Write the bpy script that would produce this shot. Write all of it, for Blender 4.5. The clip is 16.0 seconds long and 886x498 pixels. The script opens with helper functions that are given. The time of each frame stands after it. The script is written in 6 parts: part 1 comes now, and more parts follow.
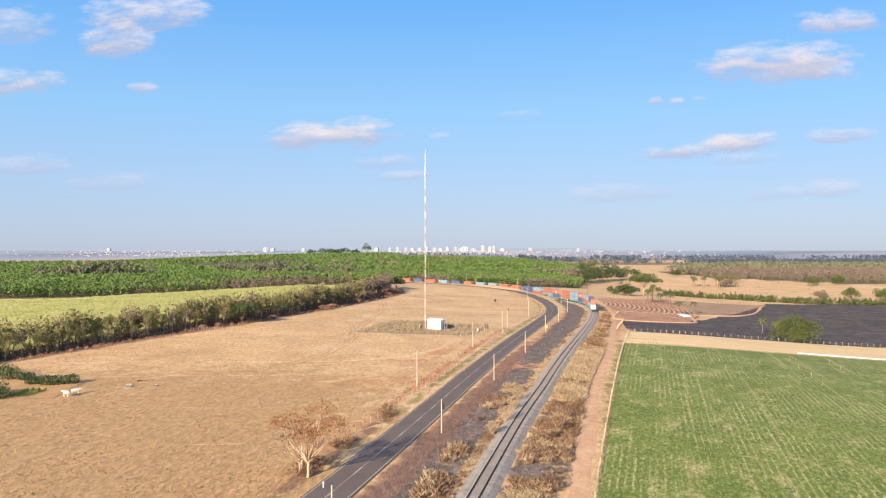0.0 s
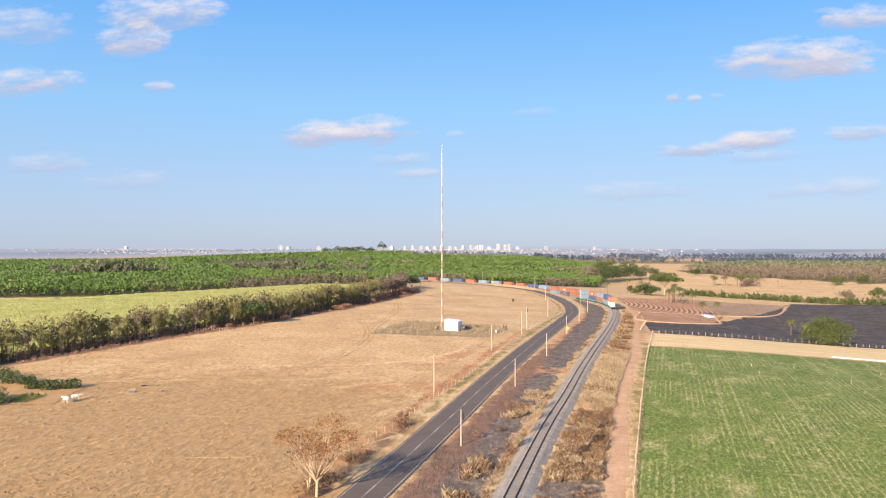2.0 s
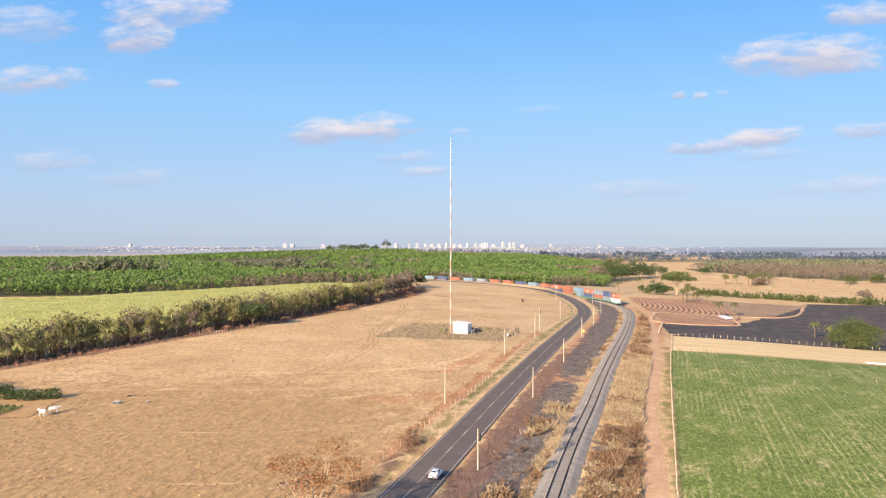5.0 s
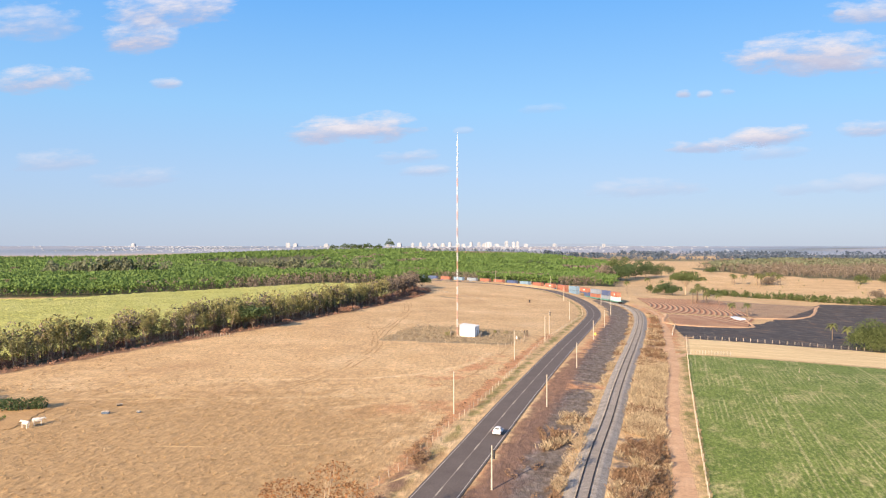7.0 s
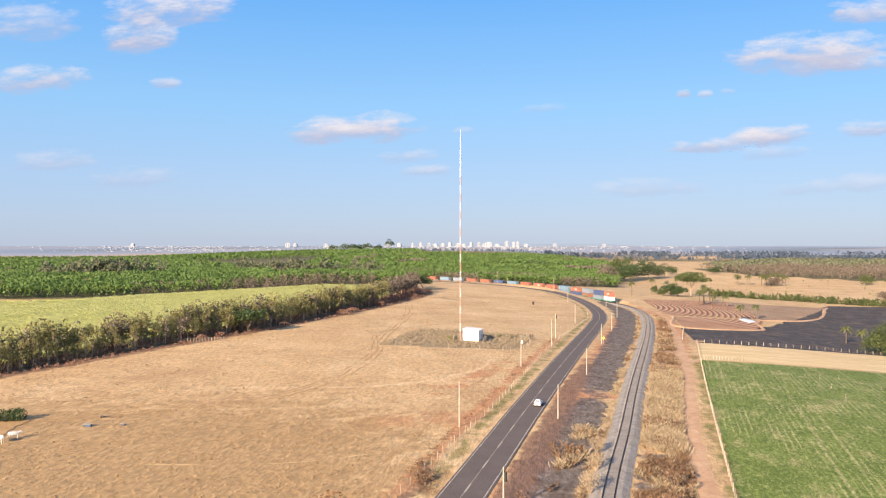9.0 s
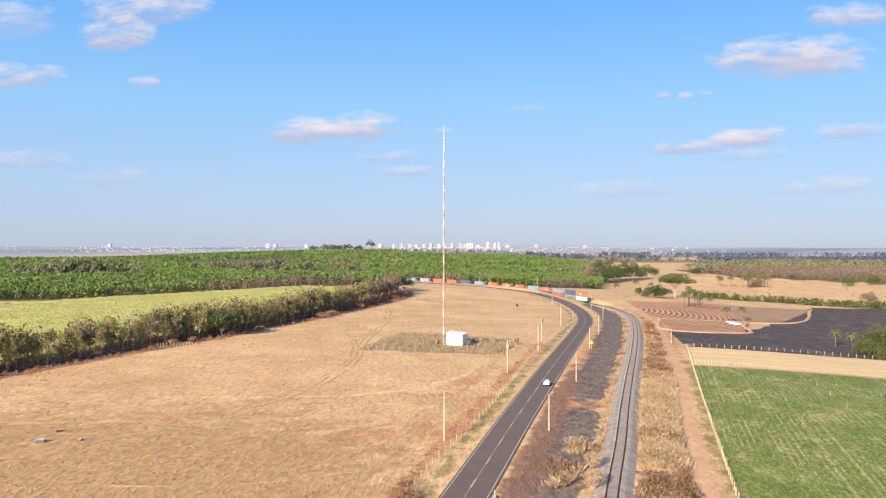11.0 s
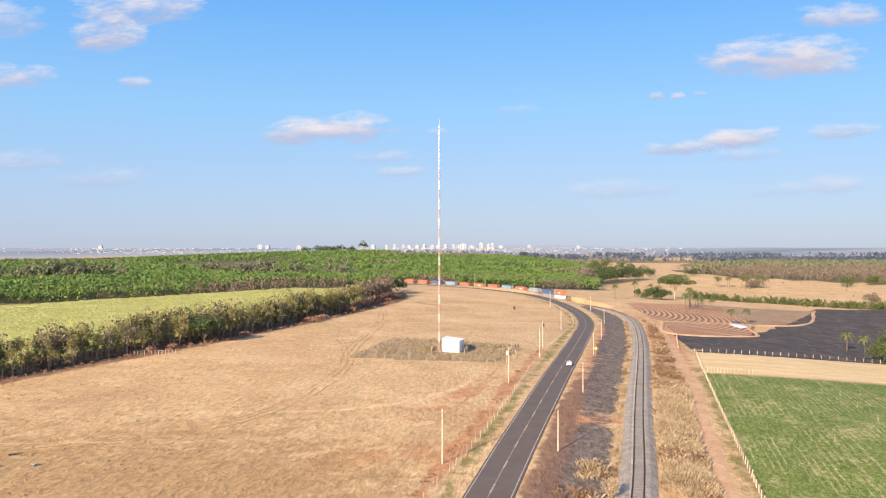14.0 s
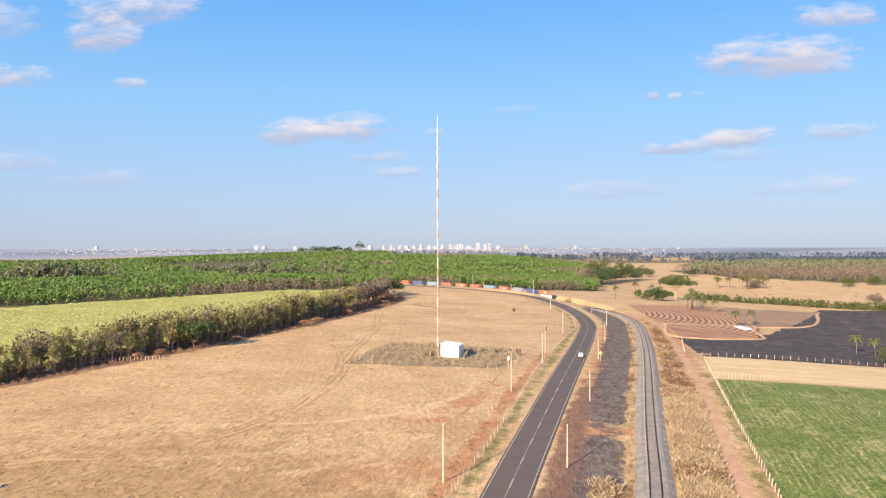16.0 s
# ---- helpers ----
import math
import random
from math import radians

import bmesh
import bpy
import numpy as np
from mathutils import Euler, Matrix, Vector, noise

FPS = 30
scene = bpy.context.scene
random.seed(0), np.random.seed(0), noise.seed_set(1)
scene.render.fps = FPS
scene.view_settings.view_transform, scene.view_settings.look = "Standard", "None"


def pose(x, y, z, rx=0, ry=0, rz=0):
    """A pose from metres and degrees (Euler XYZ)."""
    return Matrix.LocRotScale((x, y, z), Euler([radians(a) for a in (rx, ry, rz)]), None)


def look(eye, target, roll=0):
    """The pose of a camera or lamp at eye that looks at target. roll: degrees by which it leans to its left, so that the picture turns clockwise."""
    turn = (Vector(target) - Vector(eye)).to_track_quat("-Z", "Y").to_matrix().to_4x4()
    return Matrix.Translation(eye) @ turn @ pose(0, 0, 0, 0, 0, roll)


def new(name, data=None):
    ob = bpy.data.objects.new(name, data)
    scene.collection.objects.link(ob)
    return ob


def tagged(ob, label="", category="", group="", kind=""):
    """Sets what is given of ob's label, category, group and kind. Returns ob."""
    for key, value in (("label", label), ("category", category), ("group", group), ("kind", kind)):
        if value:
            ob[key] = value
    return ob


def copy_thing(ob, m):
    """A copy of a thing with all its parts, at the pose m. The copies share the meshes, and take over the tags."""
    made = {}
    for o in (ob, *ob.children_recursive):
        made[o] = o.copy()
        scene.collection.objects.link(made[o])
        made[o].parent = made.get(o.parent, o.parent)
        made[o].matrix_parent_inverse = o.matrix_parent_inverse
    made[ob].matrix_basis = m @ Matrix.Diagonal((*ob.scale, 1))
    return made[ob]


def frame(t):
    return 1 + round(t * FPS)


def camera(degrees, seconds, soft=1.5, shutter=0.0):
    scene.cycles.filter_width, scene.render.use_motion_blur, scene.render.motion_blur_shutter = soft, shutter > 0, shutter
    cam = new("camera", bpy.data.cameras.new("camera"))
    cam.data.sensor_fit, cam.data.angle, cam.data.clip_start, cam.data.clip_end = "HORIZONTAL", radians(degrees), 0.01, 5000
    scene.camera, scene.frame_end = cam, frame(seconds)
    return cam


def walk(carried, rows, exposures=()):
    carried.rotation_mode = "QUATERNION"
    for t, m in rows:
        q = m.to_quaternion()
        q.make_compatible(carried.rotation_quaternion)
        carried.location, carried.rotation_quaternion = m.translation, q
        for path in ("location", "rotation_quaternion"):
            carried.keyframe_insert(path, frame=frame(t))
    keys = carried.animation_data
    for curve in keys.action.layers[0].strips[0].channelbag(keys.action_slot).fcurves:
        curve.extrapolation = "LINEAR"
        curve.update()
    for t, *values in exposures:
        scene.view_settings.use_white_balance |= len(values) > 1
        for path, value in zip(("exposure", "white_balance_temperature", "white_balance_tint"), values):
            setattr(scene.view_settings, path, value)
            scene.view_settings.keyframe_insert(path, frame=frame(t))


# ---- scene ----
cam = camera(59.52, 16.0, soft=1.2)

# seconds, place (x, y, z), heading clockwise from +y, pitch, lean
FLIGHT = (
    (0, -0.00, -0.00, 35.30, -1.380, -0.128, 0.017),
    (0.5, -0.08, 2.55, 35.48, -2.127, -0.186, 0.041),
    (1, -0.38, 4.99, 35.49, -2.449, -0.209, -0.002),
    (2, -1.08, 10.41, 35.44, -2.497, -0.257, -0.021),
    (3, -1.77, 15.71, 35.52, -2.459, -0.328, -0.031),
    (4, -2.65, 20.75, 35.52, -2.568, -0.368, -0.085),
    (6.5, -4.61, 33.38, 35.75, -3.051, -0.467, -0.011),
    (7, -5.03, 35.84, 35.77, -3.051, -0.468, -0.015),
    (8, -5.83, 40.88, 35.91, -3.037, -0.481, -0.016),
    (9, -6.53, 45.86, 36.00, -3.035, -0.468, -0.014),
    (11.5, -7.82, 58.18, 35.93, -1.357, -0.392, -0.070),
    (12.5, -8.26, 62.87, 35.99, -1.252, -0.381, -0.037),
    (14, -8.71, 70.22, 35.90, -1.126, -0.344, 0.031),
    (15, -9.03, 74.75, 36.09, -1.042, -0.351, 0.069),
    (16, -9.47, 79.48, 36.07, -0.883, -0.316, 0.140),
)


def drone(x, y, z, heading, pitch, lean):
    return pose(x, y, z, 90 + pitch, 0, -heading) @ pose(0, 0, 0, 0, 0, -lean)


walk(cam, [(row[0], drone(*row[1:])) for row in FLIGHT], [(0, 0.98, 7300, 14), (16, 0.98, 7300, 14)])

# ---- light ----
SUN_HEIGHT, SUN_FROM = 21.0, 210.5      # elevation, compass bearing of the sun (clockwise from +y)
sky_world = bpy.data.worlds.new("sky")
scene.world = sky_world
sky_world.use_nodes = True
wn = sky_world.node_tree.nodes
sky = wn.new("ShaderNodeTexSky")
sky.sky_type, sky.sun_disc = "NISHITA", False
sky.sun_elevation, sky.sun_rotation = radians(SUN_HEIGHT), radians(SUN_FROM)
sky.altitude, sky.air_density, sky.dust_density, sky.ozone_density = 500, 1.0, 0.6, 3.0
sky_dim = wn.new("ShaderNodeVectorMath")
sky_dim.operation = "SCALE"
sky_dim.inputs["Scale"].default_value = 0.085
# hazy air over dry fields: paler and bluer towards the horizon than a clear sky
haze_at, haze_up, haze, haze_mix = (wn.new("ShaderNode" + q) for q in ("TexCoord", "SeparateXYZ", "ValToRGB", "Mix"))
for k, (at, colour) in enumerate(((0.0, (0.215, 0.29, 0.42)), (0.08, (0.19, 0.311, 0.503)), (0.17, (0.135, 0.315, 0.555)), (0.33, (0.045, 0.225, 0.56)), (1.0, (0.15, 0.185, 0.30)))):
    stop = haze.color_ramp.elements[k] if k < 2 else haze.color_ramp.elements.new(at)
    stop.position, stop.color = at, (*colour, 1)
haze.color_ramp.elements[-1].position = 1.0
haze_mix.data_type = "RGBA"
haze_mix.inputs[0].default_value = 0.85
for p, q in ((sky.outputs[0], sky_dim.inputs[0]), (haze_at.outputs["Generated"], haze_up.inputs[0]), (haze_up.outputs[2], haze.inputs[0]), (sky_dim.outputs[0], haze_mix.inputs[6]), (haze.outputs[0], haze_mix.inputs[7]), (haze_mix.outputs[2], wn["Background"].inputs[0])):
    sky_world.node_tree.links.new(p, q)
wn["Background"].inputs[1].default_value = 1.0
sun_data = bpy.data.lights.new("sun", "SUN")
sun_data.energy, sun_data.angle, sun_data.color = 5.0, radians(0.53), (1.0, 0.85, 0.665)
sun = new("sun", sun_data)
a, e = radians(SUN_FROM), radians(SUN_HEIGHT)
sun.matrix_world = look((math.sin(a) * math.cos(e) * 900, math.cos(a) * math.cos(e) * 900, math.sin(e) * 900), (0, 0, 0))


# ---- materials ----
def shade(name, colours, scale, fine=0.0, rough=0.9, bump=0.0, metal=0.0, vary=0.0, objects=0.0, depth=0.2, contrast=0.5, spec=0.25, squash=(1, 1, 1)):
    """Colours blended by a coarse noise of that size in metres, a fine noise on top, relief, and a change from piece to piece."""
    m = bpy.data.materials.new(name)
    m.use_nodes = True
    n, link = m.node_tree.nodes, m.node_tree.links.new
    b = n["Principled BSDF"]
    b.inputs["Roughness"].default_value, b.inputs["Metallic"].default_value = rough, metal
    b.inputs["Specular IOR Level"].default_value = spec
    at = n.new("ShaderNodeTexCoord")
    mp = n.new("ShaderNodeMapping")
    mp.inputs["Scale"].default_value = squash
    link(at.outputs["Object"], mp.inputs["Vector"])
    big = n.new("ShaderNodeTexNoise")
    big.inputs["Scale"].default_value, big.inputs["Detail"].default_value, big.inputs["Roughness"].default_value = 1 / scale, 5, 0.6
    link(mp.outputs[0], big.inputs["Vector"])
    ramp = n.new("ShaderNodeValToRGB")
    while len(ramp.color_ramp.elements) < len(colours):
        ramp.color_ramp.elements.new(0.5)
    for k, c in enumerate(colours):
        ramp.color_ramp.elements[k].position = 0.5 + (k / max(1, len(colours) - 1) - 0.5) * contrast
        ramp.color_ramp.elements[k].color = (*c, 1)
    link(big.outputs[0], ramp.inputs[0])
    out = ramp.outputs[0]
    if fine:
        small = n.new("ShaderNodeTexNoise")
        small.inputs["Scale"].default_value, small.inputs["Detail"].default_value = 1 / fine, 4
        link(mp.outputs[0], small.inputs["Vector"])
        span = n.new("ShaderNodeMapRange")
        span.inputs[1].default_value, span.inputs[2].default_value = 0.3, 0.7
        span.inputs[3].default_value, span.inputs[4].default_value = 1 - depth, 1 + depth
        link(small.outputs[0], span.inputs[0])
        out = times(m, out, span.outputs[0])
        if bump:
            bp = n.new("ShaderNodeBump")
            bp.inputs["Strength"].default_value, bp.inputs["Distance"].default_value = 0.8, bump
            link(small.outputs[0], bp.inputs["Height"])
            link(bp.outputs[0], b.inputs["Normal"])
    for amount, node, socket in ((vary, "ShaderNodeNewGeometry", "Random Per Island"), (objects, "ShaderNodeObjectInfo", "Random")):
        if amount:
            r = n.new(node)
            span = n.new("ShaderNodeMapRange")
            span.inputs[3].default_value, span.inputs[4].default_value = 1 - amount, 1 + amount
            link(r.outputs[socket], span.inputs[0])
            out = times(m, out, span.outputs[0])
    link(out, b.inputs["Base Color"])
    return m


def let_through(m, share):
    """Thin leaves: a share of the light passes to the other side."""
    n, link = m.node_tree.nodes, m.node_tree.links.new
    b = n["Principled BSDF"]
    thin, mix = n.new("ShaderNodeBsdfTranslucent"), n.new("ShaderNodeMixShader")
    link(b.inputs["Base Color"].links[0].from_socket, thin.inputs[0])
    mix.inputs[0].default_value = share
    link(b.outputs[0], mix.inputs[1])
    link(thin.outputs[0], mix.inputs[2])
    link(mix.outputs[0], n["Material Output"].inputs[0])


def times(m, colour, value):
    mix = m.node_tree.nodes.new("ShaderNodeVectorMath")
    mix.operation = "MULTIPLY"
    m.node_tree.links.new(colour, mix.inputs[0])
    m.node_tree.links.new(value, mix.inputs[1])
    return mix.outputs[0]


def over(m, below, above, mask):
    """One colour over another by a mask."""
    mix = m.node_tree.nodes.new("ShaderNodeMix")
    mix.data_type = "RGBA"
    link = m.node_tree.links.new
    link(mask, mix.inputs[0])
    link(below, mix.inputs[6])
    if isinstance(above, tuple):
        mix.inputs[7].default_value = (*above, 1)
    else:
        link(above, mix.inputs[7])
    return mix.outputs[2]


def noise_of(m, size, detail=4, rough=0.55, stretch=None, turn=0):
    n, link = m.node_tree.nodes, m.node_tree.links.new
    at, tex = n.new("ShaderNodeTexCoord"), n.new("ShaderNodeTexNoise")
    tex.inputs["Scale"].default_value, tex.inputs["Detail"].default_value, tex.inputs["Roughness"].default_value = 1 / size, detail, rough
    if stretch:
        mp = n.new("ShaderNodeMapping")
        mp.vector_type = "TEXTURE"
        mp.inputs["Scale"].default_value, mp.inputs["Rotation"].default_value = [1 / s for s in stretch], (0, 0, radians(turn))
        link(at.outputs["Object"], mp.inputs[0])
        link(mp.outputs[0], tex.inputs["Vector"])
    else:
        link(at.outputs["Object"], tex.inputs["Vector"])
    return tex.outputs[0]


def ranged(m, value, a, b, c=0.0, d=1.0):
    r = m.node_tree.nodes.new("ShaderNodeMapRange")
    for k, v in enumerate((a, b, c, d)):
        r.inputs[k + 1].default_value = v
    m.node_tree.links.new(value, r.inputs[0])
    return r.outputs[0]


def sums(m, op, x, y):
    s = m.node_tree.nodes.new("ShaderNodeMath")
    s.operation = op
    for k, v in enumerate((x, y)):
        if isinstance(v, (int, float)):
            s.inputs[k].default_value = v
        else:
            m.node_tree.links.new(v, s.inputs[k])
    return s.outputs[0]


def relief(m, height, distance, strength=0.8):
    bp = m.node_tree.nodes.new("ShaderNodeBump")
    bp.inputs["Strength"].default_value, bp.inputs["Distance"].default_value = strength, distance
    m.node_tree.links.new(height, bp.inputs["Height"])
    m.node_tree.links.new(bp.outputs[0], m.node_tree.nodes["Principled BSDF"].inputs["Normal"])


def charred_colour(m):
    """Black and grey ash, blended in patches of a few metres."""
    ramp = m.node_tree.nodes.new("ShaderNodeValToRGB")
    for stop, at, c in zip(ramp.color_ramp.elements, (0.38, 0.62), ((0.062, 0.052, 0.051), (0.135, 0.12, 0.118))):
        stop.position, stop.color = at, (*c, 1)
    m.node_tree.links.new(noise_of(m, 3.5, 5, 0.65), ramp.inputs[0])
    return ramp.outputs[0]


def ground_material():
    m = shade("dry_grassland", [(0.515, 0.325, 0.166), (0.605, 0.40, 0.209), (0.69, 0.482, 0.27)], 26, 0.0, rough=0.95, contrast=0.45)
    n, link = m.node_tree.nodes, m.node_tree.links.new
    b = n["Principled BSDF"]
    out = b.inputs["Base Color"].links[0].from_socket

    def attribute(name):
        t = n.new("ShaderNodeAttribute")
        t.attribute_name = name
        return t.outputs["Fac"]

    # lodged grass lies in clumps about a metre across and twice as long
    clumps, fine = noise_of(m, 0.95, 5, 0.68, (1.0, 0.42, 1), -8), noise_of(m, 0.32, 3, 0.6, (1.0, 0.5, 1), -8)
    out = times(m, out, ranged(m, clumps, 0.32, 0.70, 0.72, 1.24))
    out = times(m, out, ranged(m, fine, 0.3, 0.7, 0.84, 1.16))
    out = times(m, out, ranged(m, noise_of(m, 9.0, 4, 0.6), 0.3, 0.7, 0.92, 1.07))
    ragged = sums(m, "SUBTRACT", noise_of(m, 5.5, 6, 0.7), 0.5)
    ash = times(m, over(m, charred_colour(m), (0.21, 0.19, 0.185), ranged(m, noise_of(m, 0.8, 5, 0.7, (1, 0.5, 1)), 0.50, 0.66, 0, 0.85)), ranged(m, clumps, 0.3, 0.7, 0.8, 1.2))
    # The far ground's blue-grey is distant haze painted into its colour.
    for name, colour, spread in (("lush", (0.20, 0.19, 0.055), 1.6), ("red", (0.52, 0.245, 0.12), 2.2), ("worn", (0.40, 0.235, 0.11), 0.7), ("pale", (0.78, 0.58, 0.345), 0.8), ("near_left", (0.42, 0.265, 0.125), 1.6), ("scrub", (0.31, 0.235, 0.14), 1.4), ("litter", (0.06, 0.078, 0.036), 0.6), ("burnt", ash, 2.0), ("far_haze", (0.26, 0.32, 0.41), 1.0), ("rust", (0.225, 0.128, 0.085), 1.3)):
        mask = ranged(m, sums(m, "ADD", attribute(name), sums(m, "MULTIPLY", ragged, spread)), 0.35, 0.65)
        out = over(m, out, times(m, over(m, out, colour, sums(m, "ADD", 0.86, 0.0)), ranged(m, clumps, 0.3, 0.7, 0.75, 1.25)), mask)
    link(out, b.inputs["Base Color"])
    relief(m, clumps, 0.5)
    return m


def furrow_material(name, colours, crest):
    m = shade(name, colours, 14, 0.7, rough=0.95, depth=0.25)
    n, link = m.node_tree.nodes, m.node_tree.links.new
    b = n["Principled BSDF"]
    out = b.inputs["Base Color"].links[0].from_socket
    at = n.new("ShaderNodeAttribute")
    at.attribute_name = "row"
    wave = n.new("ShaderNodeMath")
    wave.operation = "SINE"
    link(sums(m, "ADD", sums(m, "MULTIPLY", at.outputs["Fac"], 1.15), sums(m, "MULTIPLY", noise_of(m, 6), 1.6)), wave.inputs[0])
    light = ranged(m, wave.outputs[0], 0.0, 0.9)
    out = over(m, out, crest, sums(m, "MULTIPLY", light, ranged(m, noise_of(m, 22), 0.36, 0.56, 0.45, 1.0)))
    link(out, b.inputs["Base Color"])
    relief(m, wave.outputs[0], 0.5)
    return m


def crop_material():
    m = shade("short_green_crop", [(0.12, 0.175, 0.028), (0.165, 0.222, 0.040), (0.21, 0.265, 0.058)], 9, 0.5, rough=0.85, depth=0.3)
    n, link = m.node_tree.nodes, m.node_tree.links.new
    b = n["Principled BSDF"]
    out = b.inputs["Base Color"].links[0].from_socket
    at, mp, sep = n.new("ShaderNodeTexCoord"), n.new("ShaderNodeMapping"), n.new("ShaderNodeSeparateXYZ")
    mp.vector_type, mp.inputs["Rotation"].default_value = "TEXTURE", (0, 0, radians(-13.6))
    link(at.outputs["Object"], mp.inputs[0])
    link(mp.outputs[0], sep.inputs[0])
    across = sums(m, "ADD", sums(m, "MULTIPLY", sep.outputs[0], 5.2), sums(m, "MULTIPLY", noise_of(m, 7, 4, 0.6), 4.0))
    drill = n.new("ShaderNodeMath")
    drill.operation = "SINE"
    link(across, drill.inputs[0])
    speck = noise_of(m, 0.4, 5, 0.75, (1.0, 0.4, 1), -13.6)
    broken = noise_of(m, 1.6, 6, 0.72, (1.0, 0.09, 1), -13.6)
    thin = noise_of(m, 24, 5, 0.62)
    patches = ranged(m, thin, 0.43, 0.56, 0.06, 1.0)
    rows = sums(m, "MULTIPLY", ranged(m, drill.outputs[0], 0.25, 0.95), ranged(m, broken, 0.40, 0.56))
    out = over(m, out, (0.56, 0.49, 0.23), sums(m, "MULTIPLY", sums(m, "MULTIPLY", rows, patches), ranged(m, speck, 0.38, 0.55, 0.1, 1.0)))
    # wheel lines of the seeder, some metres apart
    wheel = noise_of(m, 1.5, 2, 0.4, (1.0, 0.008, 1), -13.6)
    out = over(m, out, (0.54, 0.47, 0.23), sums(m, "MULTIPLY", ranged(m, wheel, 0.645, 0.68, 0, 0.65), ranged(m, speck, 0.40, 0.55)))
    # thin places where straw shows through
    bald = sums(m, "MULTIPLY", ranged(m, noise_of(m, 6.5, 6, 0.7, (1.0, 0.55, 1), -13.6), 0.53, 0.66), ranged(m, speck, 0.36, 0.58, 0.15, 0.9))
    out = over(m, out, (0.56, 0.46, 0.22), bald)
    out = over(m, out, (0.52, 0.46, 0.20), ranged(m, speck, 0.56, 0.68, 0, 0.6))
    out = over(m, out, (0.07, 0.115, 0.02), ranged(m, noise_of(m, 0.8, 5, 0.72, (1.0, 0.5, 1), -13.6), 0.50, 0.64, 0, 0.7))
    tips = noise_of(m, 0.5, 5, 0.8, (1.0, 0.3, 1), -13.6)
    out = over(m, out, (0.50, 0.45, 0.21), sums(m, "MULTIPLY", ranged(m, tips, 0.54, 0.63, 0, 0.6), ranged(m, thin, 0.36, 0.58, 0.35, 1.0)))
    out = times(m, out, ranged(m, tips, 0.34, 0.60, 0.64, 1.10))
    link(out, b.inputs["Base Color"])
    relief(m, noise_of(m, 0.6), 0.2)
    return m


def burnt_material(name, pale):
    m = shade(name, [tuple(pale * q for q in c) for c in ((0.045, 0.039, 0.039), (0.070, 0.061, 0.059), (0.115, 0.10, 0.095))], 7, 0.8, rough=0.97, depth=0.3)
    n, link = m.node_tree.nodes, m.node_tree.links.new
    b = n["Principled BSDF"]
    out = b.inputs["Base Color"].links[0].from_socket
    out = over(m, out, (0.30, 0.17, 0.10), ranged(m, noise_of(m, 10, 6, 0.65), 0.54, 0.70, 0, 0.4))
    out = over(m, out, (0.30, 0.22, 0.15), ranged(m, noise_of(m, 1.6, 5, 0.65, (1, 0.4, 1)), 0.60, 0.68, 0, 0.75))
    link(out, b.inputs["Base Color"])
    relief(m, noise_of(m, 0.9), 0.3)
    return m


FURROW = furrow_material("ploughed_red_soil", [(0.33, 0.15, 0.085), (0.43, 0.21, 0.12), (0.50, 0.265, 0.155)], (0.60, 0.40, 0.245))
STUBBLE = furrow_material("brown_stubble_soil", [(0.20, 0.125, 0.085), (0.29, 0.185, 0.12), (0.38, 0.25, 0.165)], (0.44, 0.32, 0.21))
GROUND, CROP, BURNT = ground_material(), crop_material(), burnt_material("burnt_grass_ash", 1.0)
ASPHALT = shade("weathered_asphalt", [(0.118, 0.094, 0.082), (0.15, 0.121, 0.107)], 5, 0.25, rough=0.85, depth=0.16, bump=0.01)
LINE_WHITE = shade("road_paint_white", [(0.38, 0.335, 0.29), (0.60, 0.54, 0.48)], 1.2, 0.3, rough=0.8)
LINE_TAN = shade("road_paint_tan", [(0.33, 0.285, 0.235), (0.47, 0.405, 0.325)], 1.0, 0.3, rough=0.8)
LINE_WORN = shade("worn_line_paint", [(0.20, 0.165, 0.14), (0.34, 0.285, 0.235)], 1.4, 0.3, rough=0.85)
BALLAST = shade("grey_ballast", [(0.235, 0.207, 0.178), (0.32, 0.285, 0.248), (0.40, 0.36, 0.315)], 2, 0.3, rough=0.95, depth=0.35, bump=0.08)
CLINKER = shade("dark_ballast", [(0.215, 0.19, 0.17), (0.30, 0.268, 0.24)], 4, 0.25, rough=0.95, depth=0.3, bump=0.06)
SLEEPER = shade("concrete_sleeper", [(0.24, 0.212, 0.19), (0.33, 0.295, 0.265)], 2, 0.3, vary=0.12)
STEEL = shade("rusty_rail_steel", [(0.030, 0.020, 0.016), (0.06, 0.036, 0.026)], 1.5, 0.2, rough=0.6, metal=0.2)
DIRT = shade("packed_red_earth", [(0.46, 0.265, 0.15), (0.56, 0.345, 0.205), (0.62, 0.40, 0.25)], 5, 0.6, rough=0.95, depth=0.12, bump=0.1)
TRAIL_WORN = shade("worn_wheel_track", [(0.36, 0.215, 0.10), (0.50, 0.31, 0.145)], 4, 0.4, rough=0.95, depth=0.2)
TRAIL_PALE = shade("pale_trodden_straw", [(0.58, 0.385, 0.19), (0.70, 0.49, 0.255)], 4, 0.4, rough=0.95, depth=0.15)
TUSSOCK = shade("lodged_pasture_grass", [(0.32, 0.21, 0.112), (0.40, 0.272, 0.148), (0.48, 0.34, 0.19)], 12, 0, rough=0.95, vary=0.22)
STRAW = shade("tall_dry_grass", [(0.30, 0.222, 0.142), (0.42, 0.325, 0.21), (0.55, 0.435, 0.298)], 5, 0, rough=0.9, vary=0.35)
SCRUB = shade("brown_scrub", [(0.15, 0.085, 0.055), (0.25, 0.16, 0.095)], 6, 0, rough=0.9, vary=0.35)
